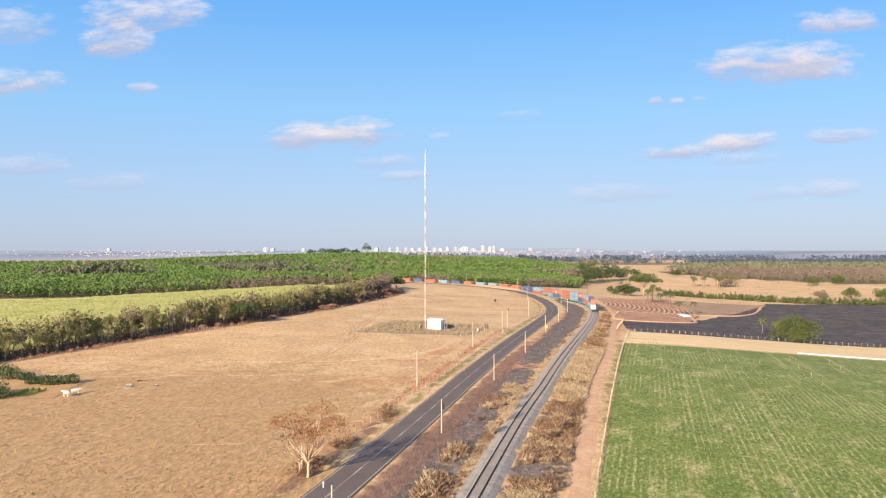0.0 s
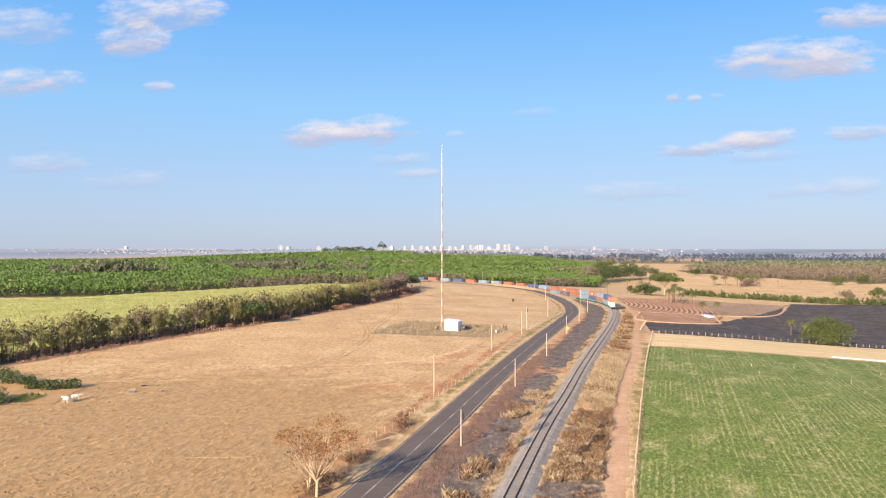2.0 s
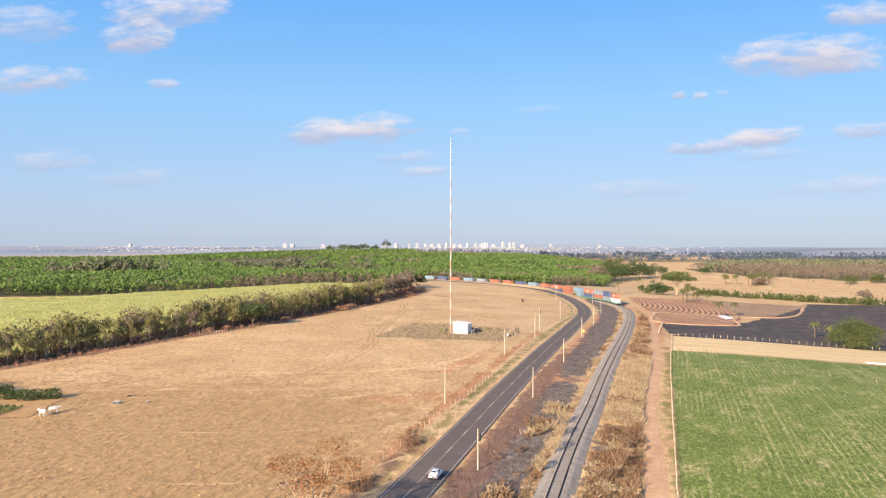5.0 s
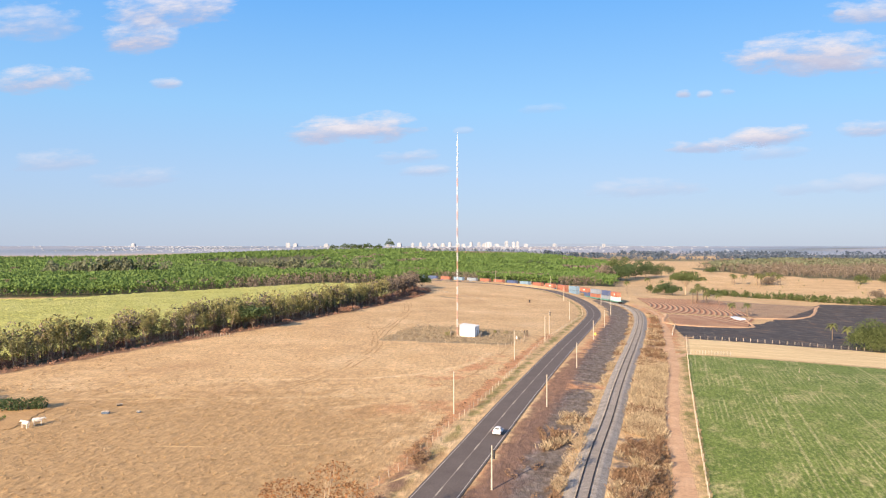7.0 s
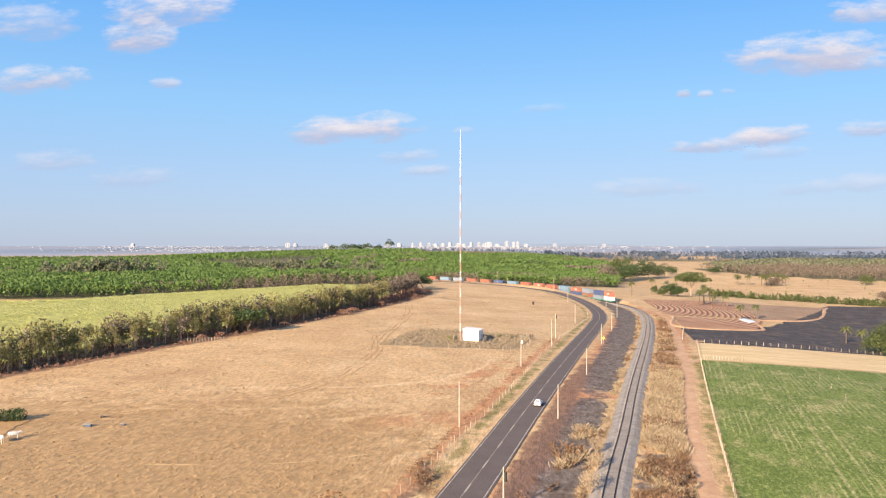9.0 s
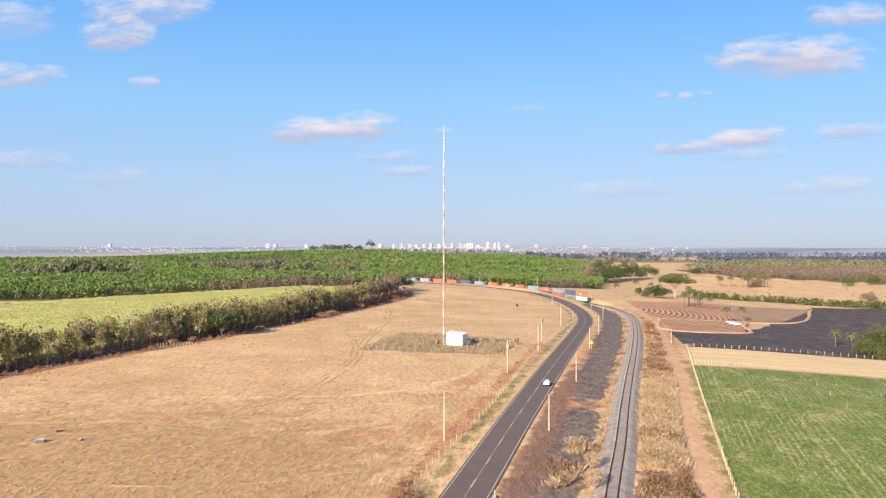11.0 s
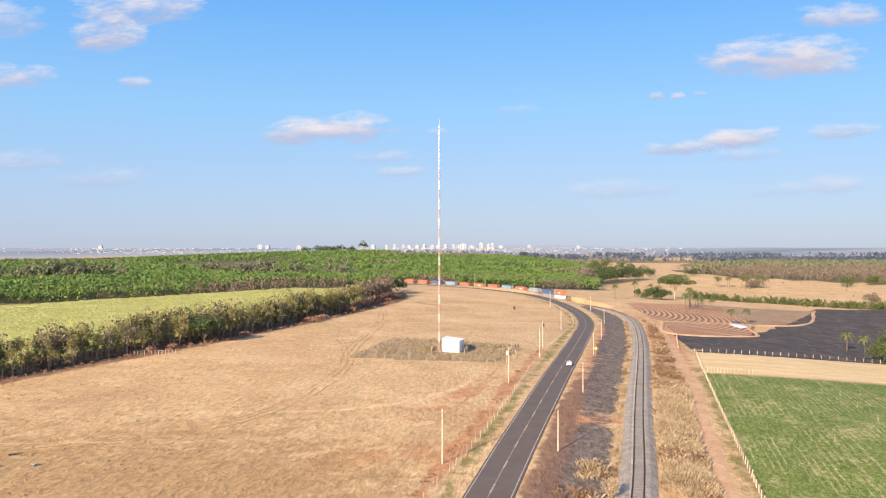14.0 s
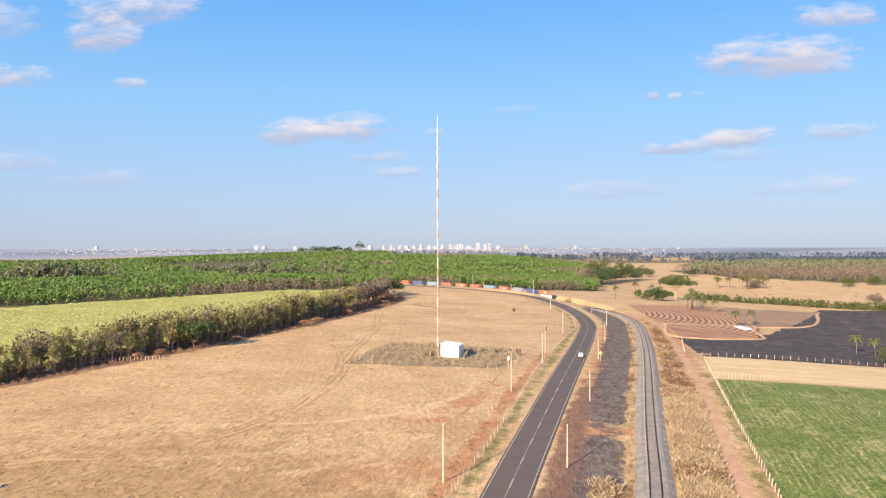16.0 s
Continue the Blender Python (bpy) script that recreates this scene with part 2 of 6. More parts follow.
REDBRUSH = shade("red_brown_brush", [(0.25, 0.13, 0.09), (0.36, 0.21, 0.145)], 6, 0, rough=0.9, vary=0.3)
SAGE = shade("grey_green_scrub", [(0.26, 0.20, 0.135), (0.36, 0.29, 0.20)], 5, 0, rough=0.9, vary=0.35)
CANE = shade("sugar_cane", [(0.33, 0.325, 0.085), (0.42, 0.41, 0.12), (0.49, 0.465, 0.16)], 18, 1.6, rough=0.85, depth=0.22, bump=0.9)
LEAF = shade("bright_leaves", [(0.105, 0.18, 0.048), (0.13, 0.21, 0.058), (0.165, 0.245, 0.07)], 45, 0, rough=0.75, vary=0.12)
LEAF_DARK = shade("dark_leaves", [(0.06, 0.095, 0.04), (0.09, 0.13, 0.052)], 12, 0, rough=0.75, vary=0.4)
LEAF_OLIVE = shade("dusty_olive_leaves", [(0.225, 0.212, 0.088), (0.315, 0.285, 0.122)], 14, 0, rough=0.8, vary=0.22)
LEAF_MID = shade("olive_green_leaves", [(0.085, 0.115, 0.042), (0.135, 0.16, 0.06)], 8, 0, rough=0.8, vary=0.4)
LEAF_DULL = shade("dull_green_leaves", [(0.15, 0.165, 0.10), (0.21, 0.22, 0.135)], 30, 0, rough=0.8, vary=0.35)
MOWN = shade("mown_straw", [(0.60, 0.41, 0.20), (0.82, 0.62, 0.34)], 3, 0.5, rough=0.95, depth=0.15, squash=(0.12, 1.0, 1.0))
LEAF_BARE = shade("dry_twigs", [(0.14, 0.112, 0.088), (0.215, 0.172, 0.135)], 14, 0, rough=0.9, vary=0.35)
LEAF_ORANGE = shade("rust_orange_leaves", [(0.25, 0.115, 0.05), (0.37, 0.18, 0.078)], 3, 0, rough=0.85, vary=0.4)
# Blue of distant haze is mixed into this leaf colour.
LEAF_FAR = shade("far_leaves_painted_haze", [(0.055, 0.082, 0.122), (0.085, 0.112, 0.15)], 60, 0, rough=0.9, vary=0.3)
for leaf in (LEAF, LEAF_DARK, LEAF_OLIVE, LEAF_MID, LEAF_DULL, STRAW, LEAF_ORANGE):
    let_through(leaf, 0.25)
PALM_LEAF = shade("palm_fronds", [(0.085, 0.10, 0.035), (0.15, 0.15, 0.06)], 3, 0, rough=0.7, vary=0.3)
BARK = shade("brown_bark", [(0.12, 0.085, 0.06), (0.20, 0.15, 0.11)], 1, 0.2, vary=0.2)
BARK_PALE = shade("pale_bark", [(0.42, 0.30, 0.20), (0.56, 0.43, 0.30)], 1, 0.2, vary=0.15)
POLE = shade("grey_concrete_pole", [(0.42, 0.36, 0.29), (0.54, 0.47, 0.38)], 1.5, 0.3, rough=0.85)
POST = shade("weathered_fence_post", [(0.34, 0.27, 0.20), (0.50, 0.42, 0.33)], 0.5, 0.1, objects=0.3)
WIRE = shade("fence_wire", [(0.24, 0.20, 0.17), (0.30, 0.26, 0.22)], 1, 0, rough=0.5, metal=0.5)
WALL = shade("whitewashed_wall", [(0.74, 0.74, 0.73), (0.82, 0.82, 0.80)], 1.6, 0.3, rough=0.85, depth=0.04)
ROOF = shade("fibre_cement_roof", [(0.76, 0.74, 0.70), (0.84, 0.82, 0.78)], 1.5, 0.3, rough=0.95, depth=0.05, spec=0.0)
WHITE = shade("white_paint", [(0.74, 0.73, 0.70), (0.82, 0.81, 0.79)], 1.0, 0.2, rough=0.5, depth=0.05)
RED = shade("faded_red_paint", [(0.66, 0.37, 0.28), (0.72, 0.44, 0.35)], 1.2, 0.2, rough=0.55)
DARK = shade("dark_metal", [(0.03, 0.03, 0.03), (0.055, 0.052, 0.05)], 0.6, 0.1, rough=0.55)
YELLOW = shade("sign_yellow", [(0.75, 0.62, 0.10), (0.80, 0.68, 0.14)], 0.5, 0.1, rough=0.5)
TEAL = shade("teal_wagon_paint", [(0.08, 0.25, 0.21), (0.12, 0.31, 0.265)], 2, 0.4, rough=0.55)
TARP = shade("white_sheeting", [(0.66, 0.66, 0.66), (0.78, 0.78, 0.78)], 3, 0.7, rough=0.5, depth=0.12, bump=0.1)
BLUE_PLASTIC = shade("blue_plastic", [(0.075, 0.115, 0.175), (0.11, 0.16, 0.23)], 0.6, 0.1, rough=0.5)
COAT = shade("white_animal_coat", [(0.62, 0.58, 0.52), (0.74, 0.70, 0.64)], 0.5, 0.1)
CAR_PAINT = shade("white_car_paint", [(0.76, 0.76, 0.76), (0.80, 0.80, 0.80)], 2, 0, rough=0.25, spec=0.5)
GLASS = shade("dark_car_glass", [(0.02, 0.022, 0.025), (0.03, 0.032, 0.035)], 1, 0, rough=0.08, spec=0.6)
RUBBER = shade("tyre_rubber", [(0.02, 0.02, 0.02), (0.03, 0.03, 0.03)], 0.3, 0, rough=0.9)
LAMP_RED = shade("red_lamp_lens", [(0.40, 0.02, 0.02), (0.45, 0.03, 0.03)], 0.3, 0, rough=0.3)
CITY_WALL = shade("pale_city_wall", [(0.36, 0.37, 0.40), (0.46, 0.47, 0.49)], 40, 0, rough=0.9, objects=0.15, vary=0.1)
PANE = shade("far_window_band", [(0.16, 0.18, 0.21), (0.24, 0.26, 0.29)], 20, 0, rough=0.4)
# The hills' blue emission imitates haze in the air between.
HILLS = shade("hills_painted_haze", [(0.035, 0.045, 0.055), (0.06, 0.07, 0.08)], 300, 0, rough=1.0)
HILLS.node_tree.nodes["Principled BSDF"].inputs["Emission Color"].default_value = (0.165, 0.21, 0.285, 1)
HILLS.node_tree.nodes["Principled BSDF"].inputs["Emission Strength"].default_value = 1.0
BOX_COLOURS = {
    "rust-red": shade("container_rust_red", [(0.33, 0.125, 0.085), (0.40, 0.165, 0.11)], 3, 0.5, rough=0.6),
    "orange-red": shade("container_orange_red", [(0.38, 0.14, 0.09), (0.45, 0.185, 0.12)], 3, 0.5, rough=0.6),
    "dark blue": shade("container_dark_blue", [(0.07, 0.10, 0.20), (0.10, 0.135, 0.25)], 3, 0.5, rough=0.6),
    "light blue": shade("container_light_blue", [(0.17, 0.27, 0.36), (0.23, 0.325, 0.41)], 3, 0.5, rough=0.6),
    "grey-blue": shade("container_grey_blue", [(0.22, 0.26, 0.31), (0.29, 0.32, 0.36)], 3, 0.5, rough=0.6),
    "white": shade("container_white", [(0.68, 0.68, 0.67), (0.78, 0.78, 0.77)], 3, 0.5, rough=0.6),
}


# ---- lie of the land ----
def ease(a, b, x):
    t = np.clip((np.asarray(x, float) - a) / (b - a), 0, 1)
    return t * t * (3 - 2 * t)


# gentle swells, 140 m apart, west to east and in each row south to north
SWELLS = [[2.0, -1.1, 0.6, 3.8, 1.2, 1.8], [1.4, -3.3, -3.0, -2.2, 1.7, 1.2], [-1.3, 2.3, 9.9, 0.3, 5.6, -2.0], [-3.4, -4.2, -1.9, -7.6, 3.8, -5.0], [3.1, 2.3, -2.7, -3.8, 4.3, -2.7], [4.2, 6.3, 3.2, 1.2, 1.9, -1.0]]


def far_land(x, y):
    valley = -8 * ease(60, 260, x) * (1 - ease(2600, 4600, y))
    ridge = 12 * np.exp(-(((x + 180) / 420) ** 2)) * ease(700, 1900, y) * (1 - ease(2300, 3200, y))
    west = -12 * ease(500, 1100, -x) * ease(700, 1500, y) * (1 - ease(2600, 4600, y))
    hollow = -3.2 * np.exp(-(((x + 230) / 130) ** 2) - ((y - 500) / 90) ** 2)
    return hollow + valley + ridge + west + 13 * ease(2400, 4500, y)


def open_land(x, y):
    x, y = np.asarray(x, float), np.asarray(y, float)
    z = far_land(x, y)
    for i, column in enumerate(SWELLS):
        for j, height in enumerate(column):
            z = z + height * np.exp(-((x - (-300 + 140 * i)) ** 2 + (y - (40 + 140 * j)) ** 2) / 45000.0)
    return z


def curve_through(points, step=2.0):
    """A smooth line through a few places, in even steps."""
    p = np.array(points, float)
    k = np.r_[0, np.cumsum(np.hypot(*np.diff(p, axis=0).T))]
    way = np.gradient(p, k, axis=0)
    out = []
    for i in range(len(p) - 1):
        h = k[i + 1] - k[i]
        for t in np.linspace(0, 1, 40, endpoint=False):
            out.append((1 + 2 * t) * (1 - t) ** 2 * p[i] + t * (1 - t) ** 2 * h * way[i] + t * t * (3 - 2 * t) * p[i + 1] + t * t * (t - 1) * h * way[i + 1])
    out = np.array(out + [p[-1]])
    s = np.r_[0, np.cumsum(np.hypot(*np.diff(out, axis=0).T))]
    even = np.arange(0, s[-1], step)
    return np.c_[np.interp(even, s, out[:, 0]), np.interp(even, s, out[:, 1])]


def normals_of(line):
    d = np.gradient(line, axis=0)
    d /= np.hypot(d[:, 0], d[:, 1])[:, None]
    return np.c_[d[:, 1], -d[:, 0]]


def nearest_on(line, x, y):
    """Distance to a line (positive to its right) and the index of its nearest point."""
    shape = np.shape(x)
    x, y = np.ravel(x), np.ravel(y)
    dist, idx = np.full(len(x), 1e9), np.zeros(len(x), int)
    lo, hi = line.min(0) - 60, line.max(0) + 60
    near = np.nonzero((x > lo[0]) & (x < hi[0]) & (y > lo[1]) & (y < hi[1]))[0]
    nrm = normals_of(line)
    for part_of in np.array_split(near, max(1, len(near) // 20000)):
        dx, dy = x[part_of, None] - line[:, 0], y[part_of, None] - line[:, 1]
        k = np.argmin(dx * dx + dy * dy, axis=1)
        row = np.arange(len(part_of))
        side = dx[row, k] * nrm[k, 0] + dy[row, k] * nrm[k, 1]
        dist[part_of], idx[part_of] = np.copysign(np.hypot(dx[row, k], dy[row, k]), side), k
    return dist.reshape(shape), idx.reshape(shape)


ROAD = curve_through([(-60, -80), (-36, 40), (-24, 95), (-17.0, 125), (-10.3, 154.5), (-5.0, 178), (0.8, 204), (7.7, 234), (17.8, 278), (29.8, 330), (41.5, 383), (48, 415), (51.8, 446), (53, 480), (50.5, 522), (45.5, 556), (39, 585), (28, 613), (10, 645), (-14, 678), (-45, 712), (-85, 748)])
RAIL = curve_through([(-41, -104), (-20.0, 0), (4.4, 125.5), (13.2, 166), (19.8, 193), (27.6, 226.8), (34.3, 255), (44.3, 296.5), (57.2, 352), (66, 393), (72.6, 428), (76, 453), (77, 480), (75.5, 505), (71.5, 530), (64, 562), (54, 594), (42, 622), (24, 655), (0, 690), (-28, 724), (-62, 760), (-105, 797), (-160, 835), (-220, 866)], 1.0)
LANE = curve_through([(-10, -10), (10, 85), (19, 123), (23.6, 146.7), (27.8, 168), (33, 194.5), (41.3, 229), (49.2, 261), (57.4, 300), (68, 349), (78, 402), (84.5, 440), (86, 470), (83, 500)])

ROAD_Z = open_land(*ROAD.T)
LANE_Z = open_land(*LANE.T)
RAIL_Z = open_land(*RAIL.T) * (1 - ease(430, 560, RAIL[:, 1])) - 1.9 * ease(430, 560, RAIL[:, 1])


def land(x, y):
    """Height of the ground: the open land, levelled under the road, the lane and the railway, which runs in a cutting at its far end."""
    z = open_land(x, y)
    for line, level, inner, outer in ((LANE, LANE_Z, 2.5, 5.0), (ROAD, ROAD_Z, 5.5, 10.0), (RAIL, RAIL_Z, 4.4, 9.0)):
        d, k = nearest_on(line, x, y)
        z = z + (level[k] - z) * (1 - ease(inner, outer, np.abs(d)))
    return z + 1.5 * np.exp(-(((d + 10.5) / 2.6) ** 2)) * ease(560, 610, y)


def height(x, y):
    return float(land(np.array([x]), np.array([y]))[0])


# ---- building helpers ----
def mesh_of(name, verts, faces, material, smooth=False):
    """A mesh from arrays of corners and of faces with three or four corners each."""
    me = bpy.data.meshes.new(name)
    verts, faces = np.asarray(verts, np.float32), np.asarray(faces, np.int32)
    n, k = faces.shape
    me.vertices.add(len(verts))
    me.vertices.foreach_set("co", verts.ravel())
    me.loops.add(n * k)
    me.loops.foreach_set("vertex_index", faces.ravel())
    me.polygons.add(n)
    me.polygons.foreach_set("loop_start", np.arange(0, n * k, k, dtype=np.int32))
    me.polygons.foreach_set("use_smooth", np.full(n, smooth))
    me.materials.append(material)
    me.update(calc_edges=True)
    return me


def structure(name, verts, faces, material, label, category, smooth=True, kind="structure"):
    return tagged(new(name, mesh_of(name, verts, faces, material, smooth)), label, category, kind=kind)


def part(name, bm, material, parent, label=""):
    """Links a bmesh as one mesh object under a thing or a part."""
    me = bpy.data.meshes.new(name)
    bm.to_mesh(me)
    bm.free()
    me.materials.append(material)
    ob = new(name, me)
    ob.parent = parent
    return tagged(ob, label)


def part_np(name, verts, faces, material, parent, label="", smooth=False):
    ob = new(name, mesh_of(name, verts, faces, material, smooth))
    ob.parent = parent
    return tagged(ob, label)


def thing(name, m, label, category, group="", kind=""):
    ob = new(name)
    ob.matrix_basis = m
    ob.empty_display_size = 0.5
    return tagged(ob, label, category, group, kind)


def box(*blocks, bevel=0.0):
    """Blocks given as (x, y, z of the centre, sizes), in one bmesh, with eased edges."""
    bm = bmesh.new()
    for x, y, z, sx, sy, sz in blocks:
        bmesh.ops.create_cube(bm, size=1, matrix=Matrix.Translation((x, y, z)) @ Matrix.Diagonal((sx, sy, sz, 1)))
    if bevel:
        bmesh.ops.bevel(bm, geom=bm.edges[:], offset=bevel, segments=1, affect="EDGES")
    return bm


def tube(bm, p, q, r0, r1, sides=8):
    p, q = Vector(p), Vector(q)
    m = Matrix.Translation((p + q) / 2) @ (q - p).to_track_quat("Z", "Y").to_matrix().to_4x4()
    bmesh.ops.create_cone(bm, cap_ends=True, segments=sides, radius1=r0, radius2=r1, depth=(q - p).length, matrix=m)
    return bm


def leaves(rng, n, centre, radii, size, low=-1.0, hollow=0.55):
    """Many small leaf sprays, turned at random, in an egg-shaped space that is denser towards its skin."""
    d = rng.normal(size=(n, 3))
    d /= np.linalg.norm(d, axis=1)[:, None]
    d[:, 2] = np.where(d[:, 2] < low, -d[:, 2], d[:, 2])
    c = np.asarray(centre) + d * (hollow + (1 - hollow) * rng.random((n, 1)) ** 0.7) * np.asarray(radii)
    u = rng.normal(size=(n, 3))
    u /= np.linalg.norm(u, axis=1)[:, None]
    v = np.cross(u, d + rng.normal(size=(n, 3)) * 0.45)
    v /= np.linalg.norm(v, axis=1)[:, None] + 1e-9
    a = size * (0.6 + 0.8 * rng.random((n, 1)))
    w = a * (0.45 + 0.4 * rng.random((n, 1)))
    verts = np.stack([c - u * a, c - v * w, c + u * a, c + v * w], 1).reshape(-1, 3)
    return verts, np.arange(4 * n).reshape(n, 4)


def joined(*pieces):
    verts, faces, at = [], [], 0
    for v, f in pieces:
        verts.append(v)
        faces.append(f + at)
        at += len(v)
    return np.vstack(verts), np.vstack(faces)


def limb(p, q, r0, r1, sides=5):
    """A tapered stick as corners and four-cornered faces."""
    p, q = np.asarray(p, float), np.asarray(q, float)
    d = (q - p) / np.linalg.norm(q - p)
    u = np.cross(d, (0.3, 0.9, 0.1))
    u /= np.linalg.norm(u)
    v = np.cross(d, u)
    t = np.arange(sides) * 2 * np.pi / sides
    ring = np.cos(t)[:, None] * u + np.sin(t)[:, None] * v
    k = np.arange(sides)
    return np.vstack([p + ring * r0, q + ring * r1]), np.c_[k, (k + 1) % sides, (k + 1) % sides + sides, k + sides]


def scattered(name, templates, places, material, label, category, rng):
    """One object of many small plants: templates of (corners, faces) set at rows of x, y, z, size."""
    verts, faces, at = [], [], 0
    places = np.asarray(places, float)
    pick = rng.integers(0, len(templates), len(places))
    for k, (v, f) in enumerate(templates):
        rows = places[pick == k]
        if not len(rows):
            continue
        t = rng.random(len(rows)) * 2 * np.pi
        c, s = np.cos(t)[:, None], np.sin(t)[:, None]
        x, y, z = v[:, 0], v[:, 1], v[:, 2]
        g = rows[:, 3:4]
        w = np.stack([rows[:, :1] + g * (x * c - y * s), rows[:, 1:2] + g * (x * s + y * c), rows[:, 2:3] + g * z], 2)
        verts.append(w.reshape(-1, 3))
        faces.append((f[None] + (np.arange(len(rows)) * len(v))[:, None, None]).reshape(-1, f.shape[1]) + at)
        at += len(rows) * len(v)
    return structure(name, np.vstack(verts), np.vstack(faces), material, label, category, smooth=False, kind="stuff")


def inside(polygon, x, y):
    p = np.array(polygon, float)
    hit = np.zeros(np.shape(x), bool)
    for (x0, y0), (x1, y1) in zip(p, np.roll(p, -1, 0)):
        hit ^= ((y0 > y) != (y1 > y)) & (x < (x1 - x0) * (y - y0) / (y1 - y0 + 1e-12) + x0)
    return hit


def strip(line, offsets, z, lift, across=1, wobble=0.0, rng=None, start=0, end=None):
    """A ribbon along a line between two sideways offsets, which may wander."""
    nrm = normals_of(line)
    sl = slice(start, end)
    ln, nr = line[sl], nrm[sl]
    a, b = (np.broadcast_to(np.asarray(o, float), len(line))[sl] for o in offsets)
    if wobble:
        smooth = np.hanning(13) / 2.6
        a = a + np.convolve(rng.normal(size=len(ln)), smooth, "same") * wobble
        b = b + np.convolve(rng.normal(size=len(ln)), smooth, "same") * wobble
    rows = [ln + nr * (a + (b - a) * k / across)[:, None] for k in range(across + 1)]
    zz = [np.broadcast_to(z, len(line))[sl] + lift if z is not None else land(r[:, 0], r[:, 1]) + lift for r in rows]
    verts = np.stack([np.c_[r, q] for r, q in zip(rows, zz)], 1).reshape(-1, 3)
    m = across + 1
    i = np.arange(len(ln) - 1)[:, None] * m + np.arange(across)[None]
    return verts, np.stack([i, i + 1, i + m + 1, i + m], 2).reshape(-1, 4)


def field(corners, steps, lift, wobble, rng):
    """A four-cornered field laid on the land, its borders slightly uneven. Corners run round it."""
    a, b, c, d = (np.array(p, float) for p in corners)
    nu, nv = steps
    u, v = np.meshgrid(np.linspace(0, 1, nu), np.linspace(0, 1, nv))
    p = (1 - u)[..., None] * (1 - v)[..., None] * a + u[..., None] * (1 - v)[..., None] * b + u[..., None] * v[..., None] * c + (1 - u)[..., None] * v[..., None] * d
    edge = np.zeros_like(u)
    edge[0], edge[-1], edge[:, 0], edge[:, -1] = 1, 1, 1, 1
    p += rng.normal(size=p.shape) * wobble * edge[..., None]
    z = land(p[..., 0], p[..., 1]) + lift
    i = np.arange(nv - 1)[:, None] * nu + np.arange(nu - 1)[None]
    return np.c_[p.reshape(-1, 2), z.ravel()], np.stack([i, i + 1, i + nu + 1, i + nu], 2).reshape(-1, 4), u.ravel(), v.ravel()


# ---- ground, road, railway, fields ----
rng = np.random.default_rng(7)


def graded(lo, hi, step, reach_lo, reach_hi, growth=1.13):
    """Even lines between lo and hi, then ever wider ones out to the reach."""
    mid = list(np.arange(lo, hi + step / 2, step))
    up, down, s = [mid[-1]], [mid[0]], step
    while up[-1] < reach_hi:
        s *= growth
        up.append(min(up[-1] + s, reach_hi))
    s = step
    while down[-1] > reach_lo:
        s *= growth
        down.append(max(down[-1] - s, reach_lo))
    return np.array(down[:0:-1] + mid + up[1:])


WOOD_MIDDLE = [(-105, 815), (-40, 762), (10, 715), (60, 690), (112, 735), (150, 950), (205, 1300), (150, 1600), (-300, 1600), (-240, 1000)]
WOOD_WEST = [(-1500, 490), (-380, 455), (-245, 500), (-168, 535), (-112, 590), (-62, 632), (-58, 690), (-150, 800), (-330, 1000), (-520, 1300), (-1500, 1350)]
WOOD_FAR = [(-1900, 1300), (-560, 1260), (-250, 1560), (-120, 1640), (-200, 2150), (-700, 2300), (-1900, 2100)]
WOOD_EAST = [(335, 1300), (345, 1080), (395, 1040), (440, 985), (470, 945), (860, 870), (1100, 1500), (600, 1650)]
CANE_FIELD = [(-420, 100), (-157, 215), (-146, 245), (-132, 272), (-117, 303), (-97, 345), (-82, 390), (-68, 440), (-60, 480), (-62, 560), (-112, 575), (-165, 535), (-215, 505), (-245, 470), (-300, 440), (-420, 420)]
HEDGE = curve_through([(-185, 130), (-160, 185), (-143, 231), (-131, 257), (-116, 289), (-96, 329), (-80, 377), (-64, 434), (-54, 478), (-47, 525), (-52, 560)], 1.3)


# paths that wheels and cattle have worn across the pasture; TRAILS_WORN[2] is a thin brown line
TRAILS_PALE = ([(-110, 204), (-50.3, 207.8), (-34.6, 210.7), (-20.7, 217.5), (-13, 223)], [(-75, 227), (-45, 229.2), (-33.6, 231.3), (-22.4, 238.3), (-10.2, 253.6), (-3, 276)], [(-60, 139), (-38, 141), (-24, 147), (-15, 158)], [(-66, 168), (-40, 170), (-22, 178)])
TRAILS_WORN = ([(-104, 193), (-78, 203), (-54, 220.2), (-45.1, 240.8), (-42.6, 254.4), (-40.6, 283), (-42.6, 302.8), (-42.2, 354.5), (-42.6, 411.4), (-48, 455)], [(-70, 352), (-58, 350), (-48, 330), (-43, 305)], [(-26, 160), (-19.8, 185.4), (-12, 226.5), (-7.6, 241.2), (5, 299)], [(-60, 470), (-30, 500), (10, 505), (35, 480)], [(-50, 322), (-20, 365), (20, 390), (32, 395)])


